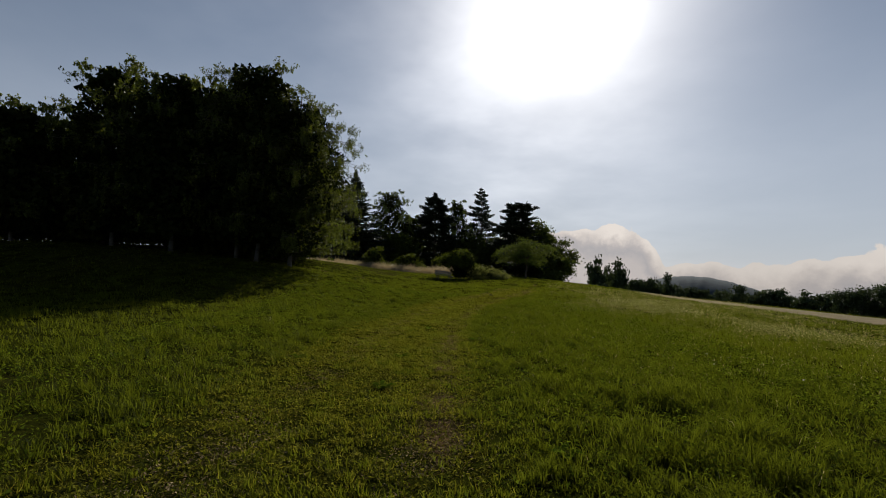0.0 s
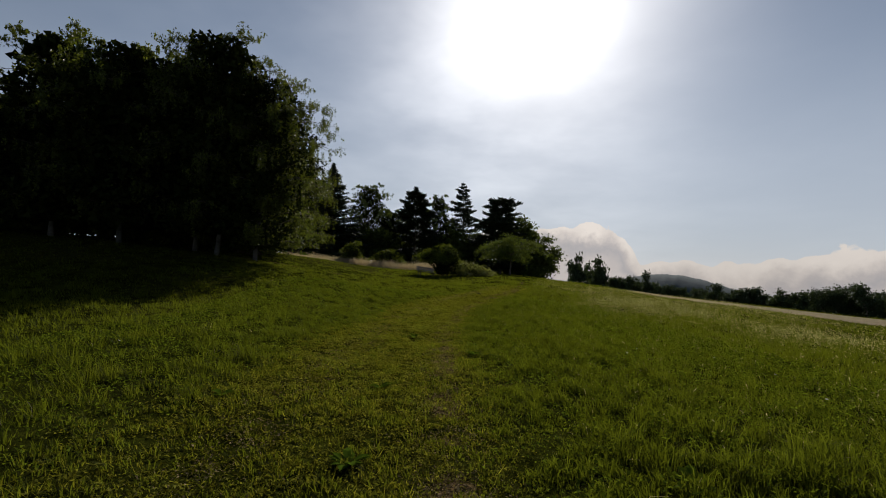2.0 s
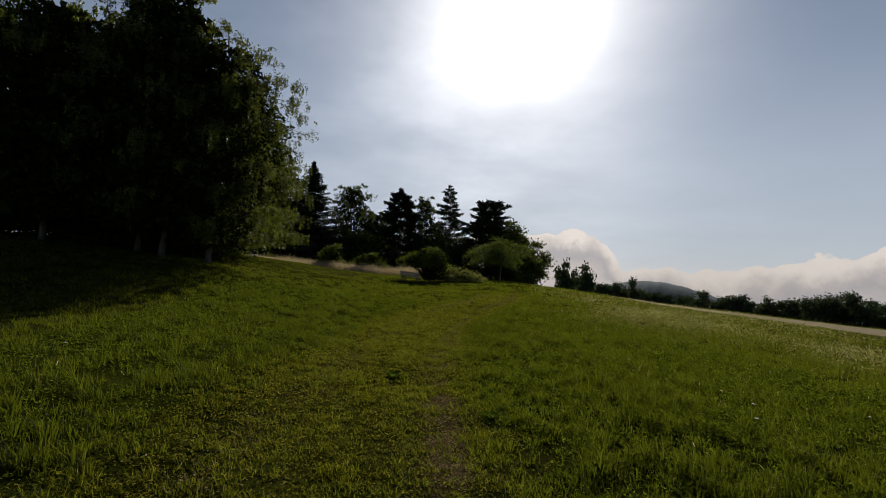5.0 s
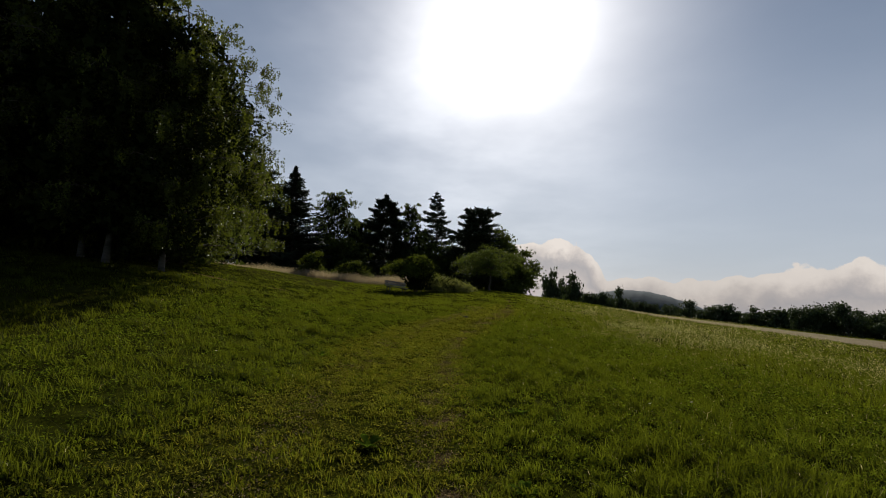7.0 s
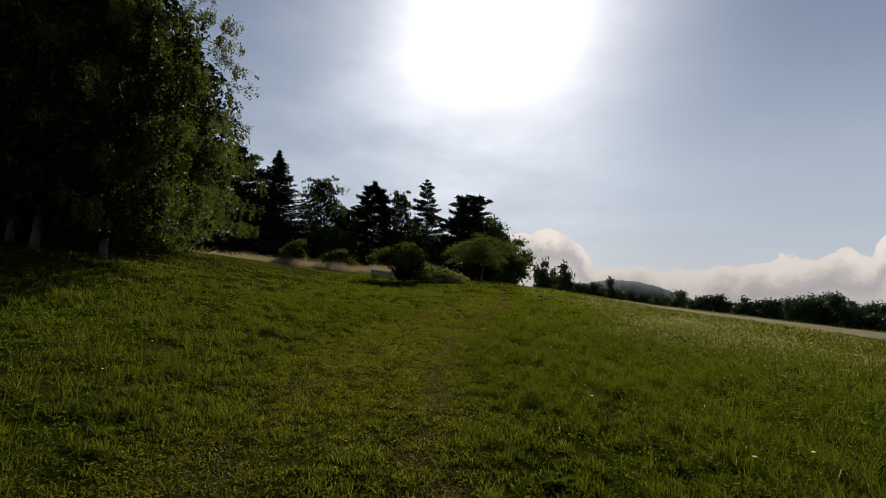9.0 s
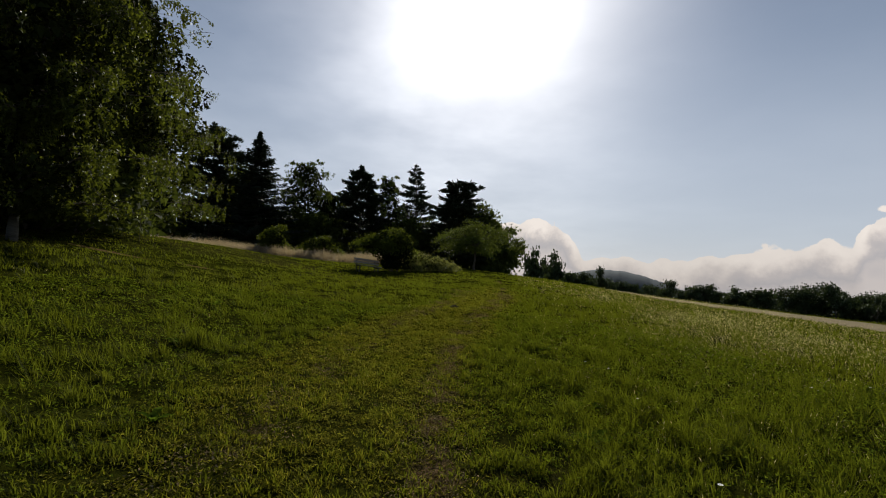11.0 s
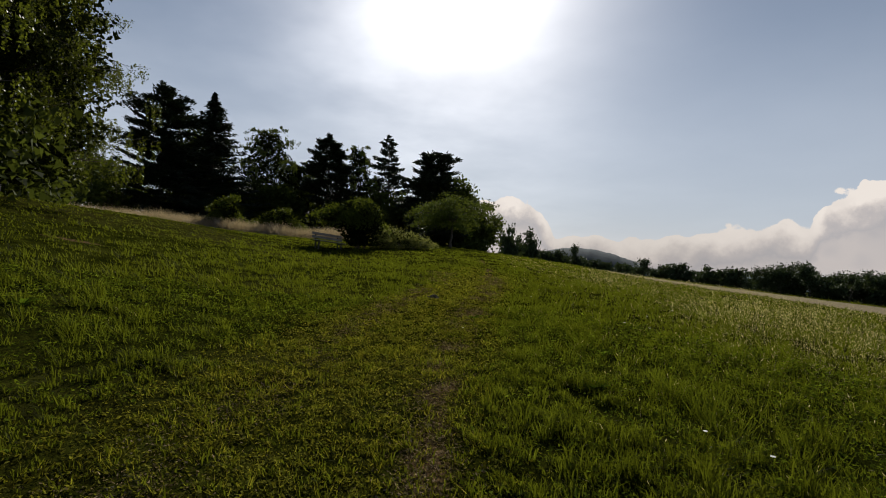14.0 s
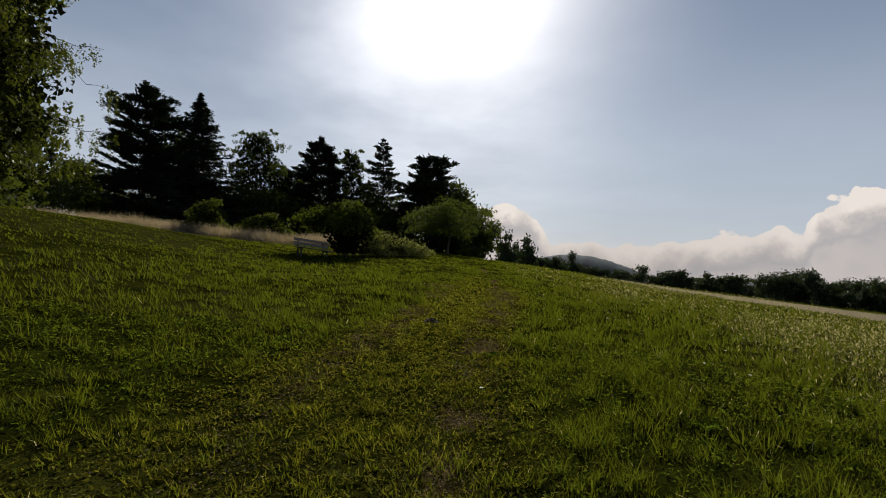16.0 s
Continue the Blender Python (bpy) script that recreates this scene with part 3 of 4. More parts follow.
def conifer(name, x, y, tall, reach, seed, label, kind="spruce", bare=0.04, step=0.5, bushy=1.0, group="trees of the far copse", taper=0.85, cap=99.0, uneven=0.17, spire=0.10):
    """Straight trunk and whorls of branches with needle sprays; a pine has fewer, thicker, uneven layers."""
    rng = np.random.default_rng(seed)
    ob = root(name, x, y, label, "tree", group)
    trunk, wood = Tubes(7), Tubes(3)
    h = np.linspace(0, 1, 10)
    trunk.add(np.stack([0.1 * np.sin(h * 4 + seed) - 0.1 * math.sin(seed), 0 * h, tall * h], 1), 0.014 * tall * (1 - h) ** 0.9 + 0.015)
    pine = kind == "pine"
    C, D, S = [], [], []
    z = tall * bare + 0.3
    while z < tall - 0.15:
        f = z / tall
        n = rng.integers(5, 9) if pine else rng.integers(8, 12)
        if pine:
            prof = (0.45 + 0.55 * min(1, (f - bare) / 0.30 + 0.2)) * (1 - f) ** taper * 1.75
        else:
            prof = (1 - f) ** 0.98 * (0.75 + 0.25 * min(1, f * 8))
        prof *= min(1.0, (1 - f) / spire) ** 0.8
        shelf = rng.uniform(1 - 1.4 * uneven, 1 + 0.8 * uneven) if pine else 1.0
        for i in range(n):
            a = rng.uniform(0, 2 * math.pi)
            L = shelf * max(0.10 + 0.5 * (1 - f), min(cap, reach * prof) * (rng.uniform(0.62, 1.18) if pine else rng.uniform(0.55, 1.16)))
            t = np.linspace(0, 1, 5)
            if pine:
                rise = L * (rng.uniform(-0.08, 0.34) * t + 0.10 * t ** 2)
            else:
                rise = L * ((0.25 * f - 0.42 + 0.15 * f) * t + 0.28 * t ** 2)
            line = np.stack([np.cos(a) * L * t, np.sin(a) * L * t, z + rise], 1)
            wood.add(line, (0.010 + 0.012 * L) * (1 - 0.9 * t))
            m = int((20 if pine else 18) * L * bushy) + 6
            q = rng.uniform(0.20 if pine else 0.10, 1.06, m)
            if pine:
                q = q ** 0.6
            c = np.stack([np.interp(q, t, line[:, k]) for k in range(3)], 1)
            side = rng.normal(0, 1, m)
            perp = np.array([-math.sin(a), math.cos(a), 0.0])
            width = (0.17 * L + 0.10) if pine else 0.22 * L * (1.1 - q) + 0.10
            c += perp * (side * width)[:, None] + rng.normal(0, 0.10 if pine else 0.06, (m, 3)) + np.array([0, 0, 0.05 if pine else -0.06])
            d = np.array([math.cos(a), math.sin(a), 0.0]) + perp * np.sign(side)[:, None] * 0.8 + rng.normal(0, 0.35 if pine else 0.2, (m, 3))
            d[:, 2] += 0.5 if pine else -0.25
            C.append(c), D.append(unit(d)), S.append(np.full(m, 0.22 if pine else 0.25))
        z += step * rng.uniform(0.7, 1.3) * (1.5 if pine else 1.0) * (1.1 - 0.5 * f)
    c, d, s = np.concatenate(C), np.concatenate(D), np.concatenate(S) * rng.uniform(0.7, 1.3, sum(map(len, S)))
    v = unit(np.cross(d, rng.normal(size=d.shape) * 0.6 + np.array([0, 0, 1.0])))
    wide = 0.42 if pine else 0.30
    foot, half = c - d * (s * 0.8)[:, None], v * (s * wide * 1.2)[:, None]
    V = np.stack([foot + half, foot - half, c + d * (s * 1.05)[:, None]], 1).reshape(-1, 3)
    trunk.part("trunk", M_BARK, ob)
    tagged(wood.part("branching", M_BARK, ob), kind="stuff")
    part_np("crown", V, np.arange(len(V)).reshape(-1, 3), M_NEEDLE, ob, "dark green needles")
    return ob


# the edge of the wood
birch(-9.5, 28.8, 10.8, 4.1, 11, 66, 0.08, (0.35, -0.7), leaf=0.047, limbs=54, inner=12000, inner_leaf=0.09, thick=50, full=0.92, skirt=0.8)
birch(-11.4, 28.4, 12.2, 4.5, 12, 76, 0.12, (0.3, -1.0), leaf=0.06, inner=9000, inner_leaf=0.16, thick=20)
birch(-13.4, 30.2, 11.5, 4.4, 13, 64, 0.12, (-0.3, -0.4))
birch(-16.8, 28.8, 11.6, 4.6, 14, 66, 0.10, (0.4, -0.6))
birch(-21.3, 30.0, 12.2, 4.3, 15, 64, 0.10)
birch(-26.4, 28.5, 8.6, 4.3, 16, 60, 0.10, leaf=0.085)
birch(-31.0, 27.0, 7.6, 4.7, 17, 38, 0.10, leaf=0.09)
birch(-12.9, 38.8, 12.3, 6.3, 18, 90, 0.08, (0.1, 0), leaf=0.046, limbs=54, inner=24000, inner_leaf=0.11, thick=40, full=0.98, skirt=0.7, cone=0.5)
WOOD = "dark birch standing deeper in the wood"
for i, (x, y, tall, reach) in enumerate([(-16.5, 36.5, 12.5, 4.4), (-21.5, 37.0, 13.0, 4.6), (-27.5, 36.0, 10.4, 4.6), (-36.0, 29.0, 8.2, 4.8), (-15.5, 45.0, 12.5, 4.2),
                                         (-22.0, 46.0, 13.5, 4.8), (-19.5, 55.0, 13.0, 4.4), (-29.0, 47.0, 13.5, 4.8), (-33.0, 37.0, 9.5, 4.8), (-26.0, 58.0, 13.5, 4.8), (-41.0, 33.0, 8.0, 5.0)]):
    birch(x, y, tall, reach, 20 + i, 15, 0.08, leaf=0.14, label=WOOD, limbs=30, inner=4200, inner_leaf=0.26)

# the copse on the crest
conifer("pine", -22.7, 85.7, 18.2, 5.4, 31, "broad dark pine with layered boughs", "pine", 0.02, 0.50, 3.6, taper=0.55, cap=3.9, uneven=0.32, spire=0.24)
conifer("spruce", -16.2, 84.5, 17.2, 8.0, 32, "dense dark spruce with a pointed top", step=0.42, bushy=1.2)
# copse birches take a lighter leaf colour that paints in light and haze
birch(-11.0, 95.0, 16.2, 5.6, 33, 70, 0.12, thick=30, leaf=0.09, label="slender birch in the copse on the crest", mat=M_SHRUB, inner=5000, inner_leaf=0.2)
birch(-7.0, 96.0, 11.6, 3.8, 34, 60, 0.12, thick=30, leaf=0.09, label="low birch in the copse on the crest", mat=M_SHRUB, inner=3600, inner_leaf=0.2)
conifer("pine", -2.2, 92.0, 15.8, 3.1, 35, "dark full pine with dense boughs", "pine", 0.05, 0.40, 3.4, taper=0.50, uneven=0.24, spire=0.16)
birch(1.9, 94.0, 15.6, 3.2, 36, 60, 0.2, thick=30, leaf=0.09, label="slender birch beside a dark pine", mat=M_SHRUB, inner=2200, inner_leaf=0.2)
conifer("pine", 7.5, 104.0, 19.6, 2.7, 37, "tall open pine with a visible trunk", "pine", 0.16, 0.62, 2.2, taper=0.46, uneven=0.34, spire=0.2)
conifer("pine", 13.2, 89.0, 14.4, 3.7, 38, "dark bushy pine with upswept boughs", "pine", 0.04, 0.45, 3.2, taper=0.48, cap=4.8, uneven=0.3)
COPSE = "dense dark green tree of the copse on the crest"
for i, (x, y, tall, reach) in enumerate([(16.8, 93.0, 12.0, 4.0), (20.2, 95.0, 10.0, 3.6), (22.6, 98.0, 8.0, 3.4), (17.0, 101.0, 10.0, 4.0), (4.5, 99.0, 9.5, 3.6),
                                         (9.5, 95.0, 8.0, 3.8), (-9.0, 90.0, 6.5, 3.4), (-13.5, 91.0, 7.5, 3.6), (-20.5, 92.0, 13.0, 5.0), (-30.5, 90.0, 8.0, 4.6), (-37.0, 84.0, 8.0, 4.8),
                                         (-5.5, 101.0, 8.0, 4.0)]):
    broadleaf("copse_tree", x, y, tall, reach, 50 + i, COPSE, "tree", "trees of the far copse", 0.05, 7000, 0.24, spread=0.8)

# undergrowth that closes the wood and the copse near the ground
for i, (x, y) in enumerate([(-15.0, 33.5), (-19.5, 34.0), (-24.0, 33.5), (-29.0, 33.0), (-34.0, 33.0), (-39.0, 32.0), (-44.0, 31.0), (-17.0, 43.0), (-20.5, 42.0), (-24.0, 52.0), (-17.5, 50.5), (-23.5, 65.0), (-28.0, 72.0),
                            (-31.0, 96.0), (-25.0, 97.0), (-19.0, 98.0), (-13.0, 99.0), (-7.0, 100.0), (-1.0, 101.0), (5.0, 103.0), (10.5, 101.0), (15.0, 104.0), (20.0, 103.0), (18.6, 91.0), (20.3, 94.5), (-37.0, 78.0), (-12.0, 34.5), (-47.0, 40.0), (-40.0, 42.0), (-34.0, 43.0), (-29.0, 41.0), (-52.0, 33.0), (-22.0, 41.0)]):
    broadleaf("undergrowth", x, y, 5.4 if i < 13 or i > 25 else (6.6 if x < 8 else 4.8), 3.6, 120 + i, "dark dense undergrowth between the trees", "bush", "undergrowth in the wood", 0.0, 3600 if i < 13 or i > 25 else 1700, 0.16 if i < 13 or i > 25 else 0.28, spread=1.0, trunks=3, sink=1.3)

# single trees and shrubs in front of the copse
broadleaf("shrub", 1.60, 47.6, 3.1, 2.6, 71, "spreading dark hawthorn bush beside the bench", "bush", clear=0.52, leaves=15000, leaf=0.07, mat=M_HAW, top=0.5, trunks=4, shift=(-0.35, 0), spread=0.42, flat=0.62, layered=1.0, inner=5200)
broadleaf("fruit_tree", 10.9, 65.5, 5.3, 4.2, 72, "small round fruit tree with a short trunk", "tree", clear=0.38, leaves=15000, leaf=0.085, mat=M_SHRUB, top=0.7, shift=(0.5, 0), spread=0.5, layered=0.6)
broadleaf("shrub", -9.2, 62.0, 2.7, 1.5, 73, "low spreading bush in dry grass", "bush", clear=0.22, leaves=3600, leaf=0.085, mat=M_HAW, trunks=3, spread=0.75, layered=0.9, inner=1800)
broadleaf("shrub", -5.0, 63.0, 2.3, 2.4, 74, "wide low dark green bush in dry grass", "bush", clear=0.22, leaves=4600, leaf=0.085, mat=M_HAW, trunks=3, spread=0.7, layered=0.8, inner=2200)
for i, (x, y, tall, reach) in enumerate([(2.9, 49.4, 1.45, 1.1), (3.9, 50.2, 1.3, 1.2), (4.9, 51.2, 1.05, 1.1), (5.9, 52.4, 0.7, 1.0)]):
    broadleaf("bramble", x, y, tall, reach, 80 + i, "pale green bramble thicket on the bank", "bush", "brambles below the copse", 0.0, 2600, 0.06, M_BRAMBLE, trunks=3, spread=0.9, inner=500)

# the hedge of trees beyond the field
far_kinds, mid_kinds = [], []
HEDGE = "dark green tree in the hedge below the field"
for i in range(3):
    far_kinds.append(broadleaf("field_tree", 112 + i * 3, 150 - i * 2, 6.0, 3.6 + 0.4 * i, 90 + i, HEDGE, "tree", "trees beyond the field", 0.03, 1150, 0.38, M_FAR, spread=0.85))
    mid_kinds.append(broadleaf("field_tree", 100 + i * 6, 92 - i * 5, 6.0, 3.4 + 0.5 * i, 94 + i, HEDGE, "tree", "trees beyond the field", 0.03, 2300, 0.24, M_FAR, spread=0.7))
rng = np.random.default_rng(5)


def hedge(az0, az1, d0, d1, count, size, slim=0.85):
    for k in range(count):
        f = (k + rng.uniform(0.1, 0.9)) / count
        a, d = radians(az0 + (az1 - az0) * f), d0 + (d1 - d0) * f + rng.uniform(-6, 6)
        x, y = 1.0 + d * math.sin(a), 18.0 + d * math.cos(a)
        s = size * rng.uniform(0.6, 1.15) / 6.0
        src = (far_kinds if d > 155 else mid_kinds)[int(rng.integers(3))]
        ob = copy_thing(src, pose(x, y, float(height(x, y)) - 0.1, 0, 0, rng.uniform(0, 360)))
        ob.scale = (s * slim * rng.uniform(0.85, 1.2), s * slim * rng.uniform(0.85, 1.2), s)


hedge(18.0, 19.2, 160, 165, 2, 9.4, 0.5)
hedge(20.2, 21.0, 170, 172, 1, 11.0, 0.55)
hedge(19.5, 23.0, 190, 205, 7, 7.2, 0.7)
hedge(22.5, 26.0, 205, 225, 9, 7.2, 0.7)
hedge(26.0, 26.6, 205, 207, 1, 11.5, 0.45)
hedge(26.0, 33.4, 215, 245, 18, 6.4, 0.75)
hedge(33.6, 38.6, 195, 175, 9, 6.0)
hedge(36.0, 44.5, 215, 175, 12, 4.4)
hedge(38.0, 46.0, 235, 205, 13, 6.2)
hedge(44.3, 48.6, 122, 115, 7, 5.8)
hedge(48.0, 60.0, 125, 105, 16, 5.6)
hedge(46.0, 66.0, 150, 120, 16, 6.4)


# ---- grass ----


def path_distance(x, y):
    """Distance from the line that is walked."""
    yy = np.clip(y, 1.0, 21.5)
    return np.hypot(x - 0.055 * soft(yy - 6, 4), y - yy)


def blades(name, x, y, tall, wide, mat, rng, label, joints=True, category="grass", lean=0.75, toward=None):
    N = len(x)
    z = height(x, y) - 0.025 * np.clip(trodden(x, y), 0, 1) - 0.01
    a = rng.uniform(0, 2 * np.pi, N)
    side = np.stack([np.cos(a), np.sin(a), 0 * a], 1) * (wide / 2)[:, None]
    b = rng.uniform(0, 2 * np.pi, N) if toward is None else toward + rng.normal(0, 0.6, N)
    tip = np.stack([np.cos(b) - 0.35, np.sin(b) * 0.8 - 0.25, 0 * b], 1) * (tall * lean * rng.uniform(0.2, 1.3, N))[:, None]
    base = np.stack([x, y, z], 1)
    up = np.zeros((N, 3))
    up[:, 2] = tall
    if joints:
        mid = base + up * 0.62 + tip * 0.26
        V = np.stack([base - side, base + side, mid + side * 0.8, mid - side * 0.8, base + up * 0.90 + tip], 1).reshape(-1, 3)
        i = np.arange(N)[:, None] * 5
        F = np.concatenate([i + np.array([[0, 1, 2]]), i + np.array([[0, 2, 3]]), i + np.array([[3, 2, 4]])])
    else:
        V = np.stack([base - side, base + side, base + up + tip], 1).reshape(-1, 3)
        F = np.arange(3 * N).reshape(-1, 3)
    tagged(part_np(name, V, F, mat), label, category, kind="stuff")


def leaflets(name, x, y, over, size, mat, rng, label):
    """Small loose leaves over the ground, each a single pointed face."""
    n = len(x)
    up = np.stack([rng.normal(0, 0.6, n), rng.normal(0, 0.6, n), np.ones(n)], 1)
    u = unit(np.cross(up, rng.normal(size=(n, 3))))
    v = unit(np.cross(up, u))
    s = (size * rng.uniform(0.6, 1.5, n) * (np.maximum(path_distance(x, y), 4) / 4) ** 0.6)[:, None]
    P = np.stack([x, y, height(x, y) - 0.025 * np.clip(trodden(x, y), 0, 1) + over * rng.uniform(0.3, 1.4, n)], 1)
    V = np.stack([P + u * s * 1.3, P - u * s + v * s * 0.7, P - u * s - v * s * 0.7], 1).reshape(-1, 3)
    tagged(part_np(name, V, np.arange(3 * n).reshape(-1, 3), mat), label, "grass", kind="stuff")


def seed_heads(x, y, rng):
    """Thin stalks, each with a small pale ear that nods away from the wind."""
    N = len(x)
    d = np.maximum(path_distance(x, y), 4) / 4
    tall, w = rng.uniform(0.22, 0.42, N), 0.0031 * d ** 0.65 * rng.uniform(0.7, 1.4, N)
    a = rng.uniform(0, 2 * np.pi, N)
    side = np.stack([np.cos(a), np.sin(a), 0 * a], 1) * w[:, None]
    lean = np.stack([rng.normal(-0.25, 0.35, N), rng.normal(-0.1, 0.35, N), 0 * a], 1) * tall[:, None]
    foot = np.stack([x, y, height(x, y)], 1)
    neck = foot + lean * 0.6 + np.array([0, 0, 1.0]) * (tall * 0.86)[:, None]
    ear = unit(lean * 1.4 + np.array([0, 0, 1.0]) * (tall * rng.uniform(-0.1, 0.8, N))[:, None]) * (0.046 * d ** 0.35 * rng.uniform(0.6, 1.4, N))[:, None]
    V = np.stack([foot - side * 0.09, foot + side * 0.09, neck, neck + ear * 0.5 + side, neck + ear, neck + ear * 0.5 - side], 1).reshape(-1, 3)
    i = np.arange(N)[:, None] * 6
    F = np.concatenate([i + np.array([[0, 1, 2]]), i + np.array([[2, 3, 4]]), i + np.array([[2, 4, 5]])])
    tagged(part_np("seed_grass", V, F, M_SEED), "pale nodding grass ears in the meadow", "grass", kind="stuff")


def tussock(x, y):
    """Where the meadow stands in thick tufts (above 0) or thins out between them."""
    return 0.55 * waves(x, y, 3.6, 11) + 0.6 * waves(x, y, 8.5, 12) + 0.45 * waves(x, y, 17.0, 13)


def grow_grass():
    rng = np.random.default_rng(21)
    xs, ys, ds, hs, bs = [], [], [], [], []
    for lo, hi, per in ((0, 3, 16), (3, 6, 14), (6, 12, 10), (12, 24, 7), (24, 48, 5), (48, 85, 5)):
        x0, x1, y0, y1 = -hi - 1, hi + 4, 0.6, 22 + hi
        dmid = max(3.0, lo)
        dens = 2900 * (3 / dmid) ** 1.8 / per * (1.5 if lo > 5 else 1.0)
        n = int((x1 - x0) * (y1 - y0) * dens)
        x, y = rng.uniform(x0, x1, n), rng.uniform(y0, y1, n)
        d = path_distance(x, y)
        ahead = y > 0.75 * np.abs(x) - 1.5
        keep = (d >= lo) & (d < hi) & ahead & (rng.uniform(0, 1, n) < (dmid / np.maximum(d, dmid)) ** 1.8)
        keep &= rng.uniform(0, 1, n) < 0.16 + 1.05 * smooth01((tussock(x, y) + 0.36) / 0.6) - 0.45 * smooth01((track_x(y) - 2.0 - x) / 2.0) * (1 - smooth01((d - 6) / 6))
        x, y, d = x[keep], y[keep], d[keep]
        grow = np.clip(rng.lognormal(0.0, 0.32, len(x)), 0.5, 1.7)
        wide = 0.032 * (np.maximum(d, 3) / 3) ** 0.7
        x, y, d, grow, wide = (np.repeat(v, per) for v in (x, y, d, grow, wide))
        ox, oy = rng.normal(0, 1, (2, len(x)))
        xs.append(x + ox * wide), ys.append(y + oy * wide), ds.append(d), hs.append(grow), bs.append(np.arctan2(oy, ox))
    x, y, d, grow, fan = map(np.concatenate, (xs, ys, ds, hs, bs))
    n = len(x)
    short = short_zone(x, y)
    bare = np.clip(trodden(x, y), 0, 1)
    right = smooth01((x - track_x(y)) / 3)
    patchy = waves(x, y, 1.6, 5) + 0.8 * waves(x, y, 6.5, 7)
    tall = (0.112 + 0.04 * right + 0.055 * patchy) * (1 - short) + (0.055 + 0.02 * patchy) * short
    tall += 0.03 * smooth01((track_x(y) - 3.0 - x) / 2.5) * (1 - short) * (1 - smooth01((d - 4) / 5))
    tall *= (0.40 + 0.80 * smooth01((tussock(x, y) + 0.45) / 1.0)) * (1 - short) + short
    tall = np.clip(tall, 0.03, 0.5) * grow * rng.uniform(0.6, 1.25, n)
    keep = rng.uniform(0, 1, n) > 0.62 * bare
    tall = tall * (1 - 0.35 * smooth01((d - 10) / 16))
    bank = smooth01((y - 27) / 4) * smooth01((-2.0 - x) / 4)
    tall = tall * (1 - 0.35 * bank)
    keep &= (straw_zone(x, y) < 0.5) & (rng.uniform(0, 1, n) > 0.5 * bank)
    wide = 0.0080 * (np.maximum(d, 3) / 3) ** 0.82 * (1 + 0.5 * smooth01((d - 7) / 14)) * rng.uniform(0.6, 1.5, n)
    sparse = waves(x, y, 9.0, 4) + 0.8 * waves(x, y, 23.0, 6) < rng.uniform(-0.8, 0.3, n)
    turf = keep & (short > rng.uniform(0.3, 1.6, n))
    meadow = keep & ~turf
    turf &= ~sparse | (d > 8)
    near = d < 3.5
    dead = meadow & (d < 9) & (rng.uniform(0, 1, n) < 0.004 + 0.010 * right)
    meadow &= ~dead
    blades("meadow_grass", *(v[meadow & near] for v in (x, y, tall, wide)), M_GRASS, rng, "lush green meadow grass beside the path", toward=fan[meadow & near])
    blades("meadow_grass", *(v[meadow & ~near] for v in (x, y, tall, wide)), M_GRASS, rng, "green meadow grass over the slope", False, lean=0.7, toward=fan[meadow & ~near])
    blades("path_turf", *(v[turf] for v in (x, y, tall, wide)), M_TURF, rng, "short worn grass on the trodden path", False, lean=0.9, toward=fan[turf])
    blades("dead_blades", *(v[dead] for v in (x, y, tall * 0.7, wide * 0.6)), M_SEED, rng, "pale dead blades among the meadow grass", lean=1.1)
    # small leaves close to the ground on the path, and herbs among the grass
    n = 620000
    y = rng.uniform(0.8, 40, n)
    x = track_x(y) - 1.1 + rng.uniform(-2.6, 2.6, n)
    clump = waves(x, y, 9.0, 4) + 0.8 * waves(x, y, 23.0, 6)
    keep = (rng.uniform(0, 1, n) < short_zone(x, y) * (1 - 0.65 * np.clip(trodden(x, y), 0, 1))) & (clump > rng.uniform(-0.9, 0.6, n))
    keep &= rng.uniform(0, 1, n) < (5 / np.maximum(path_distance(x, y), 5)) ** 1.2
    leaflets("path_herbs", x[keep], y[keep], np.clip(0.015 + 0.016 * clump[keep], 0, 0.06), 0.0115, M_HERB, rng, "low clover and small leaves on the worn path")
    n = 420000
    x, y = rng.uniform(-7, 9, n), rng.uniform(0.8, 29, n)
    clump = waves(x, y, 5.0, 8) + 0.8 * waves(x, y, 13.0, 1)
    d = path_distance(x, y)
    keep = (rng.uniform(0, 1, n) > short_zone(x, y)) & (clump > rng.uniform(-0.8, 0.9, n)) & (d < 8) & (y > 0.75 * np.abs(x) - 1.5)
    x, y = x[keep], y[keep]
    leaflets("meadow_herbs", x, y, 0.05 + 0.07 * smooth01((x - track_x(y)) / 3) + 0.035 * clump[keep], 0.0135, M_CLOVER, rng, "small broad leaves among the meadow grass")
    n = 420000
    y = rng.uniform(1.0, 36, n)
    x = track_x(y) - 0.9 + rng.uniform(-1.6, 1.5, n)
    keep = rng.uniform(0, 1, n) < np.clip(trodden(x, y), 0, 1) * 0.8
    leaflets("soil_crumbs", x[keep], y[keep], 0.012 + 0 * x[keep], 0.009, M_CRUMB, rng, "loose crumbs of soil and dead leaves on the track")
    # seed heads in patches to the side of the path
    n = 170000
    x, y = rng.uniform(0.5, 30, n), rng.uniform(6, 50, n)
    thick = smooth01((x - track_x(y) - 2.6) / 4) * (0.25 + 0.95 * smooth01((waves(x, y, 0.45, 9) + 0.4) / 0.8)) * smooth01((y - 14) / 9)
    thick *= 1 - 0.85 * smooth01((path_distance(x, y) - 11) / 15)
    thick *= 0.25 + 0.75 * smooth01((path_distance(x, y) - 3) / 4)
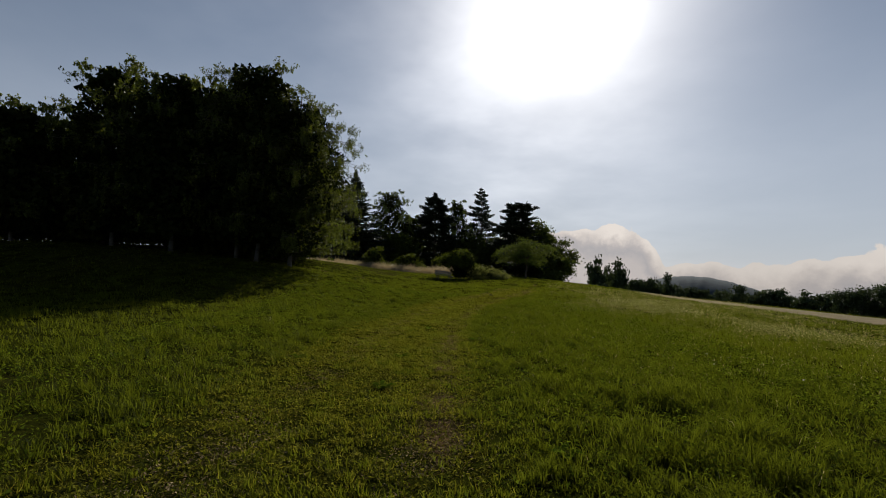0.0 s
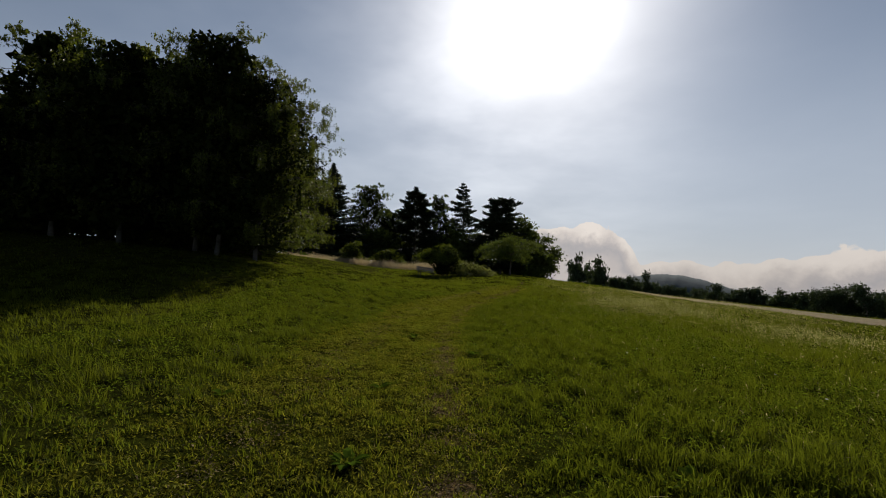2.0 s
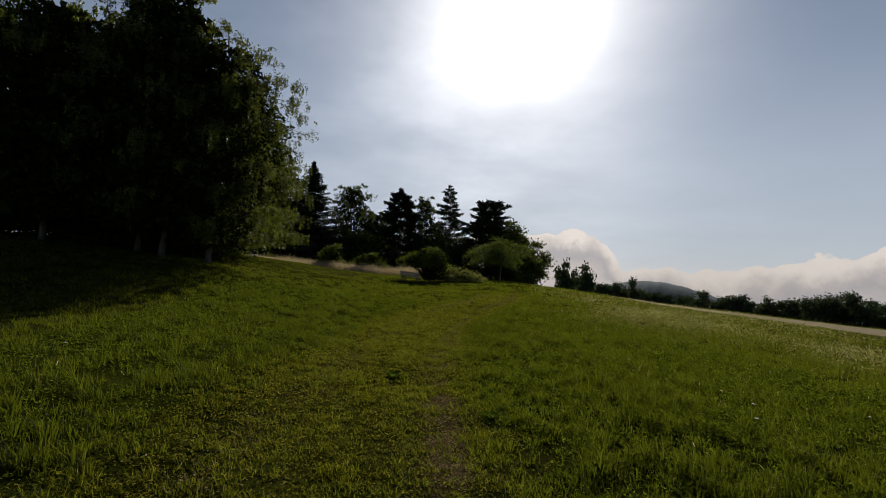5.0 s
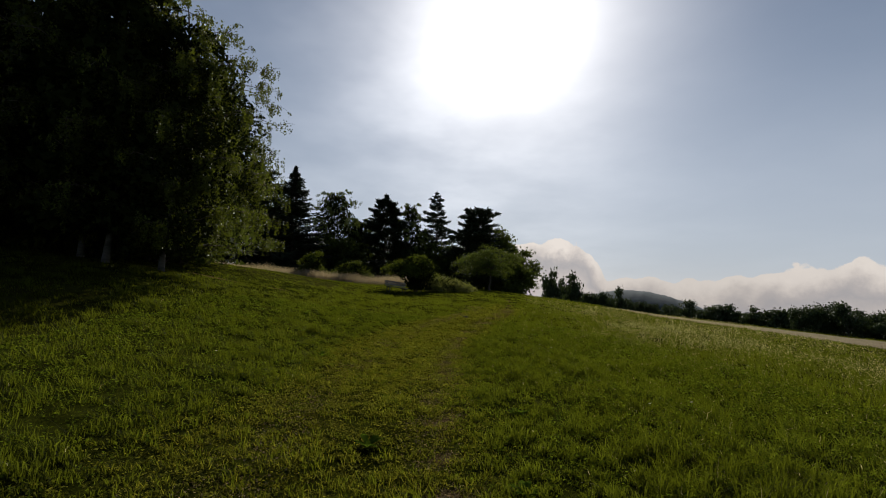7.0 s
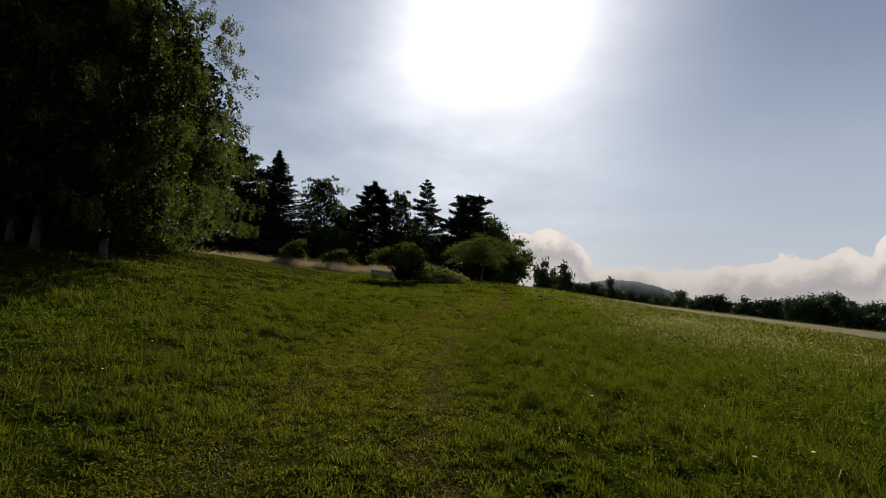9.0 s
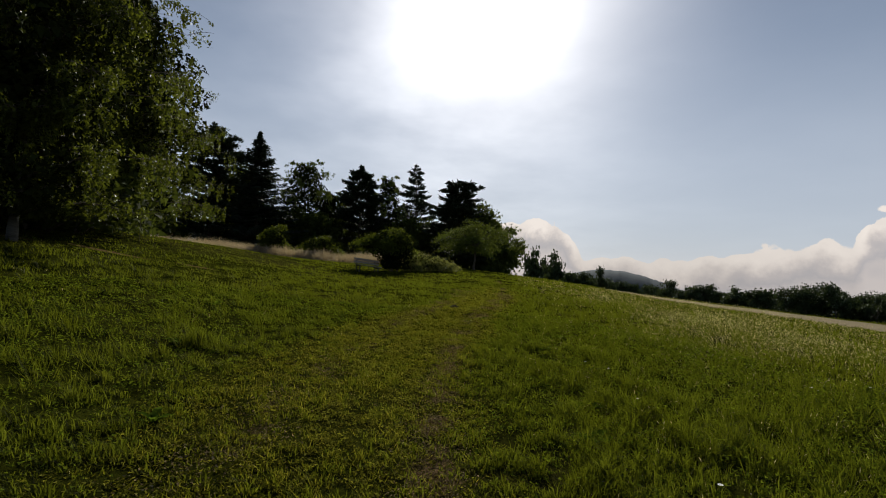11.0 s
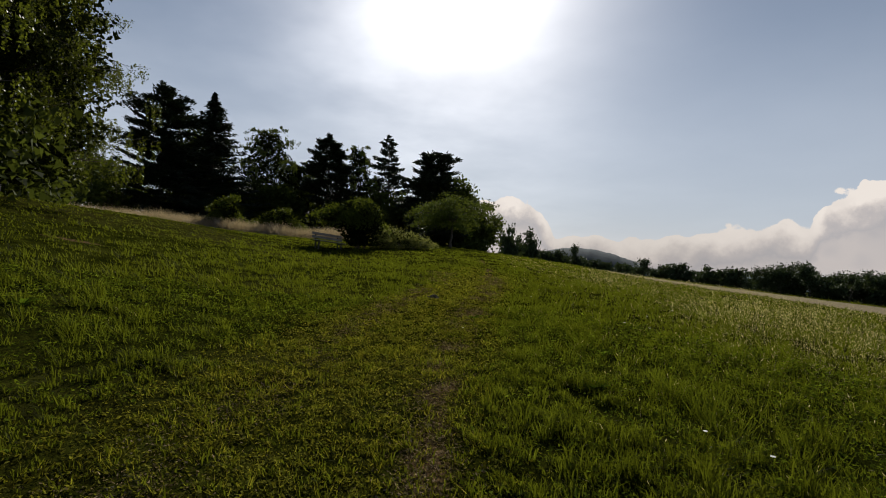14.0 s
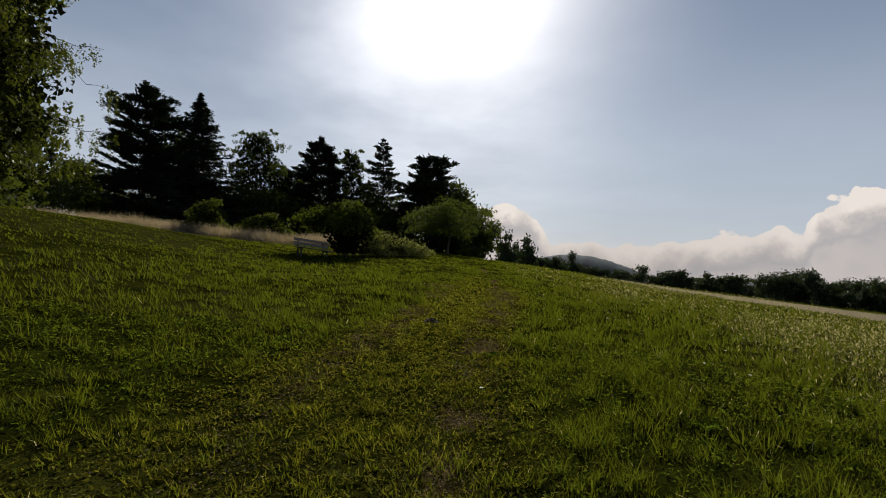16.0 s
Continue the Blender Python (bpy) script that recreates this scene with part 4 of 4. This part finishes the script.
    keep = rng.uniform(0, 1, n) < np.maximum(thick * 0.62, 0.06 * smooth01((x - track_x(y) - 0.6) / 2))
    seed_heads(x[keep], y[keep], rng)
    # dry strip under the wood
    n = 34000
    x, y = rng.uniform(-28, 4, n), rng.uniform(58, 64.5, n)
    keep = rng.uniform(0, 1, n) < straw_zone(x, y)
    n = int(keep.sum())
    blades("dry_grass", x[keep], y[keep], rng.uniform(0.5, 1.25, n) * (0.85 + 0.3 * waves(x[keep], y[keep], 1.3, 2)), rng.uniform(0.025, 0.05, n), M_HAY, rng, "strip of pale dry grass before the wood", False)


# ---- the bench ----


def box(bm, size, m, bevel=0.006):
    made = bmesh.ops.create_cube(bm, size=1.0, matrix=m @ Matrix.Diagonal((*size, 1)))
    edges = {e for v in made["verts"] for e in v.link_edges}
    bmesh.ops.bevel(bm, geom=list(edges), offset=bevel, segments=1, affect="EDGES")


def bench(x, y, turn):
    ob = root("bench", x, y, "weathered grey wooden park bench on the bank", "bench")
    ob.rotation_euler = (0, radians(6), radians(turn))
    ob.location.z -= 0.02
    for k in range(3):
        bm = bmesh.new()
        box(bm, (1.8, 0.12, 0.04), pose(0, -0.30 + 0.14 * k, 0.46))
        part("seat_slat", bm, M_BENCH, ob)
    for k in range(2):
        bm = bmesh.new()
        box(bm, (1.8, 0.035, 0.13), pose(0, 0.13 + 0.05 * k, 0.64 + 0.19 * k, -12))
        part("back_slat", bm, M_BENCH, ob)
    for s in (-0.65, 0.65):
        bm = bmesh.new()
        box(bm, (0.07, 0.46, 0.06), pose(s, -0.16, 0.41))
        box(bm, (0.07, 0.07, 0.62), pose(s, -0.30, 0.09))
        part("leg", bm, M_IRON, ob)
        bm = bmesh.new()
        box(bm, (0.07, 0.06, 1.15), pose(s, 0.13, 0.32, -12))
        part("back_post", bm, M_IRON, ob)


bench(-0.22, 45.45, 28)


# ---- weeds by the path ----


def weed(x, y, reach, count, seed):
    rng = np.random.default_rng(seed)
    ob = root("weed_plant", x, y, "broad-leaved green weed in the grass", "plant", "weeds along the path")
    ob.location.z += 0.05
    bm = bmesh.new()
    for k in range(count):
        a, L = k * 2.4 + rng.uniform(-0.3, 0.3), reach * rng.uniform(0.6, 1.1)
        w, rise = L * rng.uniform(0.16, 0.24), rng.uniform(0.5, 1.3)
        out, side = Vector((math.cos(a), math.sin(a), 0)), Vector((-math.sin(a), math.cos(a), 0))
        rows = []
        for f, g in ((0.0, 0.12), (0.3, 0.8), (0.65, 1.0), (1.0, 0.05)):
            c = out * L * f + Vector((0, 0, L * rise * (f - 0.62 * f * f)))
            rows.append([bm.verts.new(c + side * w * g * s + Vector((0, 0, 0.15 * w * abs(s)))) for s in (-1, 0, 1)])
        for p, q in zip(rows, rows[1:]):
            for i in (0, 1):
                bm.faces.new((p[i], p[i + 1], q[i + 1], q[i]))
    part("leaves", bm, M_WEED, ob)


for i, (x, y, r, c) in enumerate([(-0.76, 8.4, 0.22, 14), (-0.77, 5.9, 0.28, 18), (0.75, 11.5, 0.26, 14), (0.9, 12.6, 0.22, 12), (1.9, 5.8, 0.24, 14), (-0.45, 13.7, 0.24, 12),
                                  (1.5, 15.2, 0.25, 14), (2.5, 18.8, 0.30, 18), (3.0, 20.0, 0.24, 14), (3.6, 23.5, 0.28, 16), (-1.7, 19.0, 0.24, 12), (-2.6, 22.0, 0.26, 14),
                                  (4.6, 25.0, 0.25, 12), (3.3, 27.5, 0.22, 12), (1.1, 3.6, 0.25, 14), (2.7, 9.0, 0.24, 12), (-2.4, 7.5, 0.2, 10), (-3.2, 25.5, 0.28, 14)]):
    weed(x, y, r * 0.72, c, 200 + i)


def flower(x, y, tall, seed):
    rng = np.random.default_rng(seed)
    ob = root("meadow_flower", x, y, "small white flower head on a thin stalk", "flower", "flowers in the meadow", 0.02)
    stem = Tubes(4)
    lean = rng.normal(0, 0.12, 2) * tall
    top = np.array([lean[0], lean[1], tall])
    stem.add(np.stack([np.zeros(3), top * 0.5 + np.array([0, 0, 0.02]), top]), [0.003, 0.0025, 0.002])
    stem.part("stem", M_WEED, ob)
    bm = bmesh.new()
    for k in range(9):
        a = k * 2 * math.pi / 9
        p, q = Vector((math.cos(a - 0.28), math.sin(a - 0.28), 0.25)) * 0.021, Vector((math.cos(a + 0.28), math.sin(a + 0.28), 0.25)) * 0.021
        bm.faces.new([bm.verts.new(Vector(top) + v) for v in (Vector((0, 0, 0.004)), p, q)])
    part("bloom", bm, M_PETAL, ob, "white petals")


for i in range(26):
    flower(RNG.uniform(2.5, 9.5), RNG.uniform(4, 30), RNG.uniform(0.2, 0.32), 300 + i)
for i in range(8):
    flower(RNG.uniform(-7.5, -3.0), RNG.uniform(7, 26), RNG.uniform(0.15, 0.24), 340 + i)


def molehill(x, y, r, tall, seed):
    rng = np.random.default_rng(seed)
    n_r, n_a = 7, 16
    V = [[0, 0, tall]]
    for i in range(1, n_r):
        f = i / (n_r - 1)
        for k in range(n_a):
            a = 2 * math.pi * k / n_a
            rr = r * f * rng.uniform(0.85, 1.15)
            V.append([rr * math.cos(a), rr * math.sin(a), tall * (1 - f * f) * rng.uniform(0.8, 1.2) - 0.05 * f])
    bm = bmesh.new()
    vs = [bm.verts.new(v) for v in V]
    for k in range(n_a):
        bm.faces.new((vs[0], vs[1 + k], vs[1 + (k + 1) % n_a]))
        for i in range(n_r - 2):
            a, b = 1 + i * n_a, 1 + (i + 1) * n_a
            bm.faces.new((vs[a + k], vs[b + k], vs[b + (k + 1) % n_a], vs[a + (k + 1) % n_a]))
    me = bpy.data.meshes.new("molehill")
    bm.to_mesh(me)
    bm.free()
    me.materials.append(M_EARTH)
    ob = new("molehill", me)
    ob.location = (x, y, float(height(x, y)))
    tagged(ob, "small dark heap of earth standing in for a hollow in the path", "molehill")


# added heap of dark earth in place of a small dark hollow
molehill(2.88, 29.7, 0.22, 0.08, 1)
grow_grass()
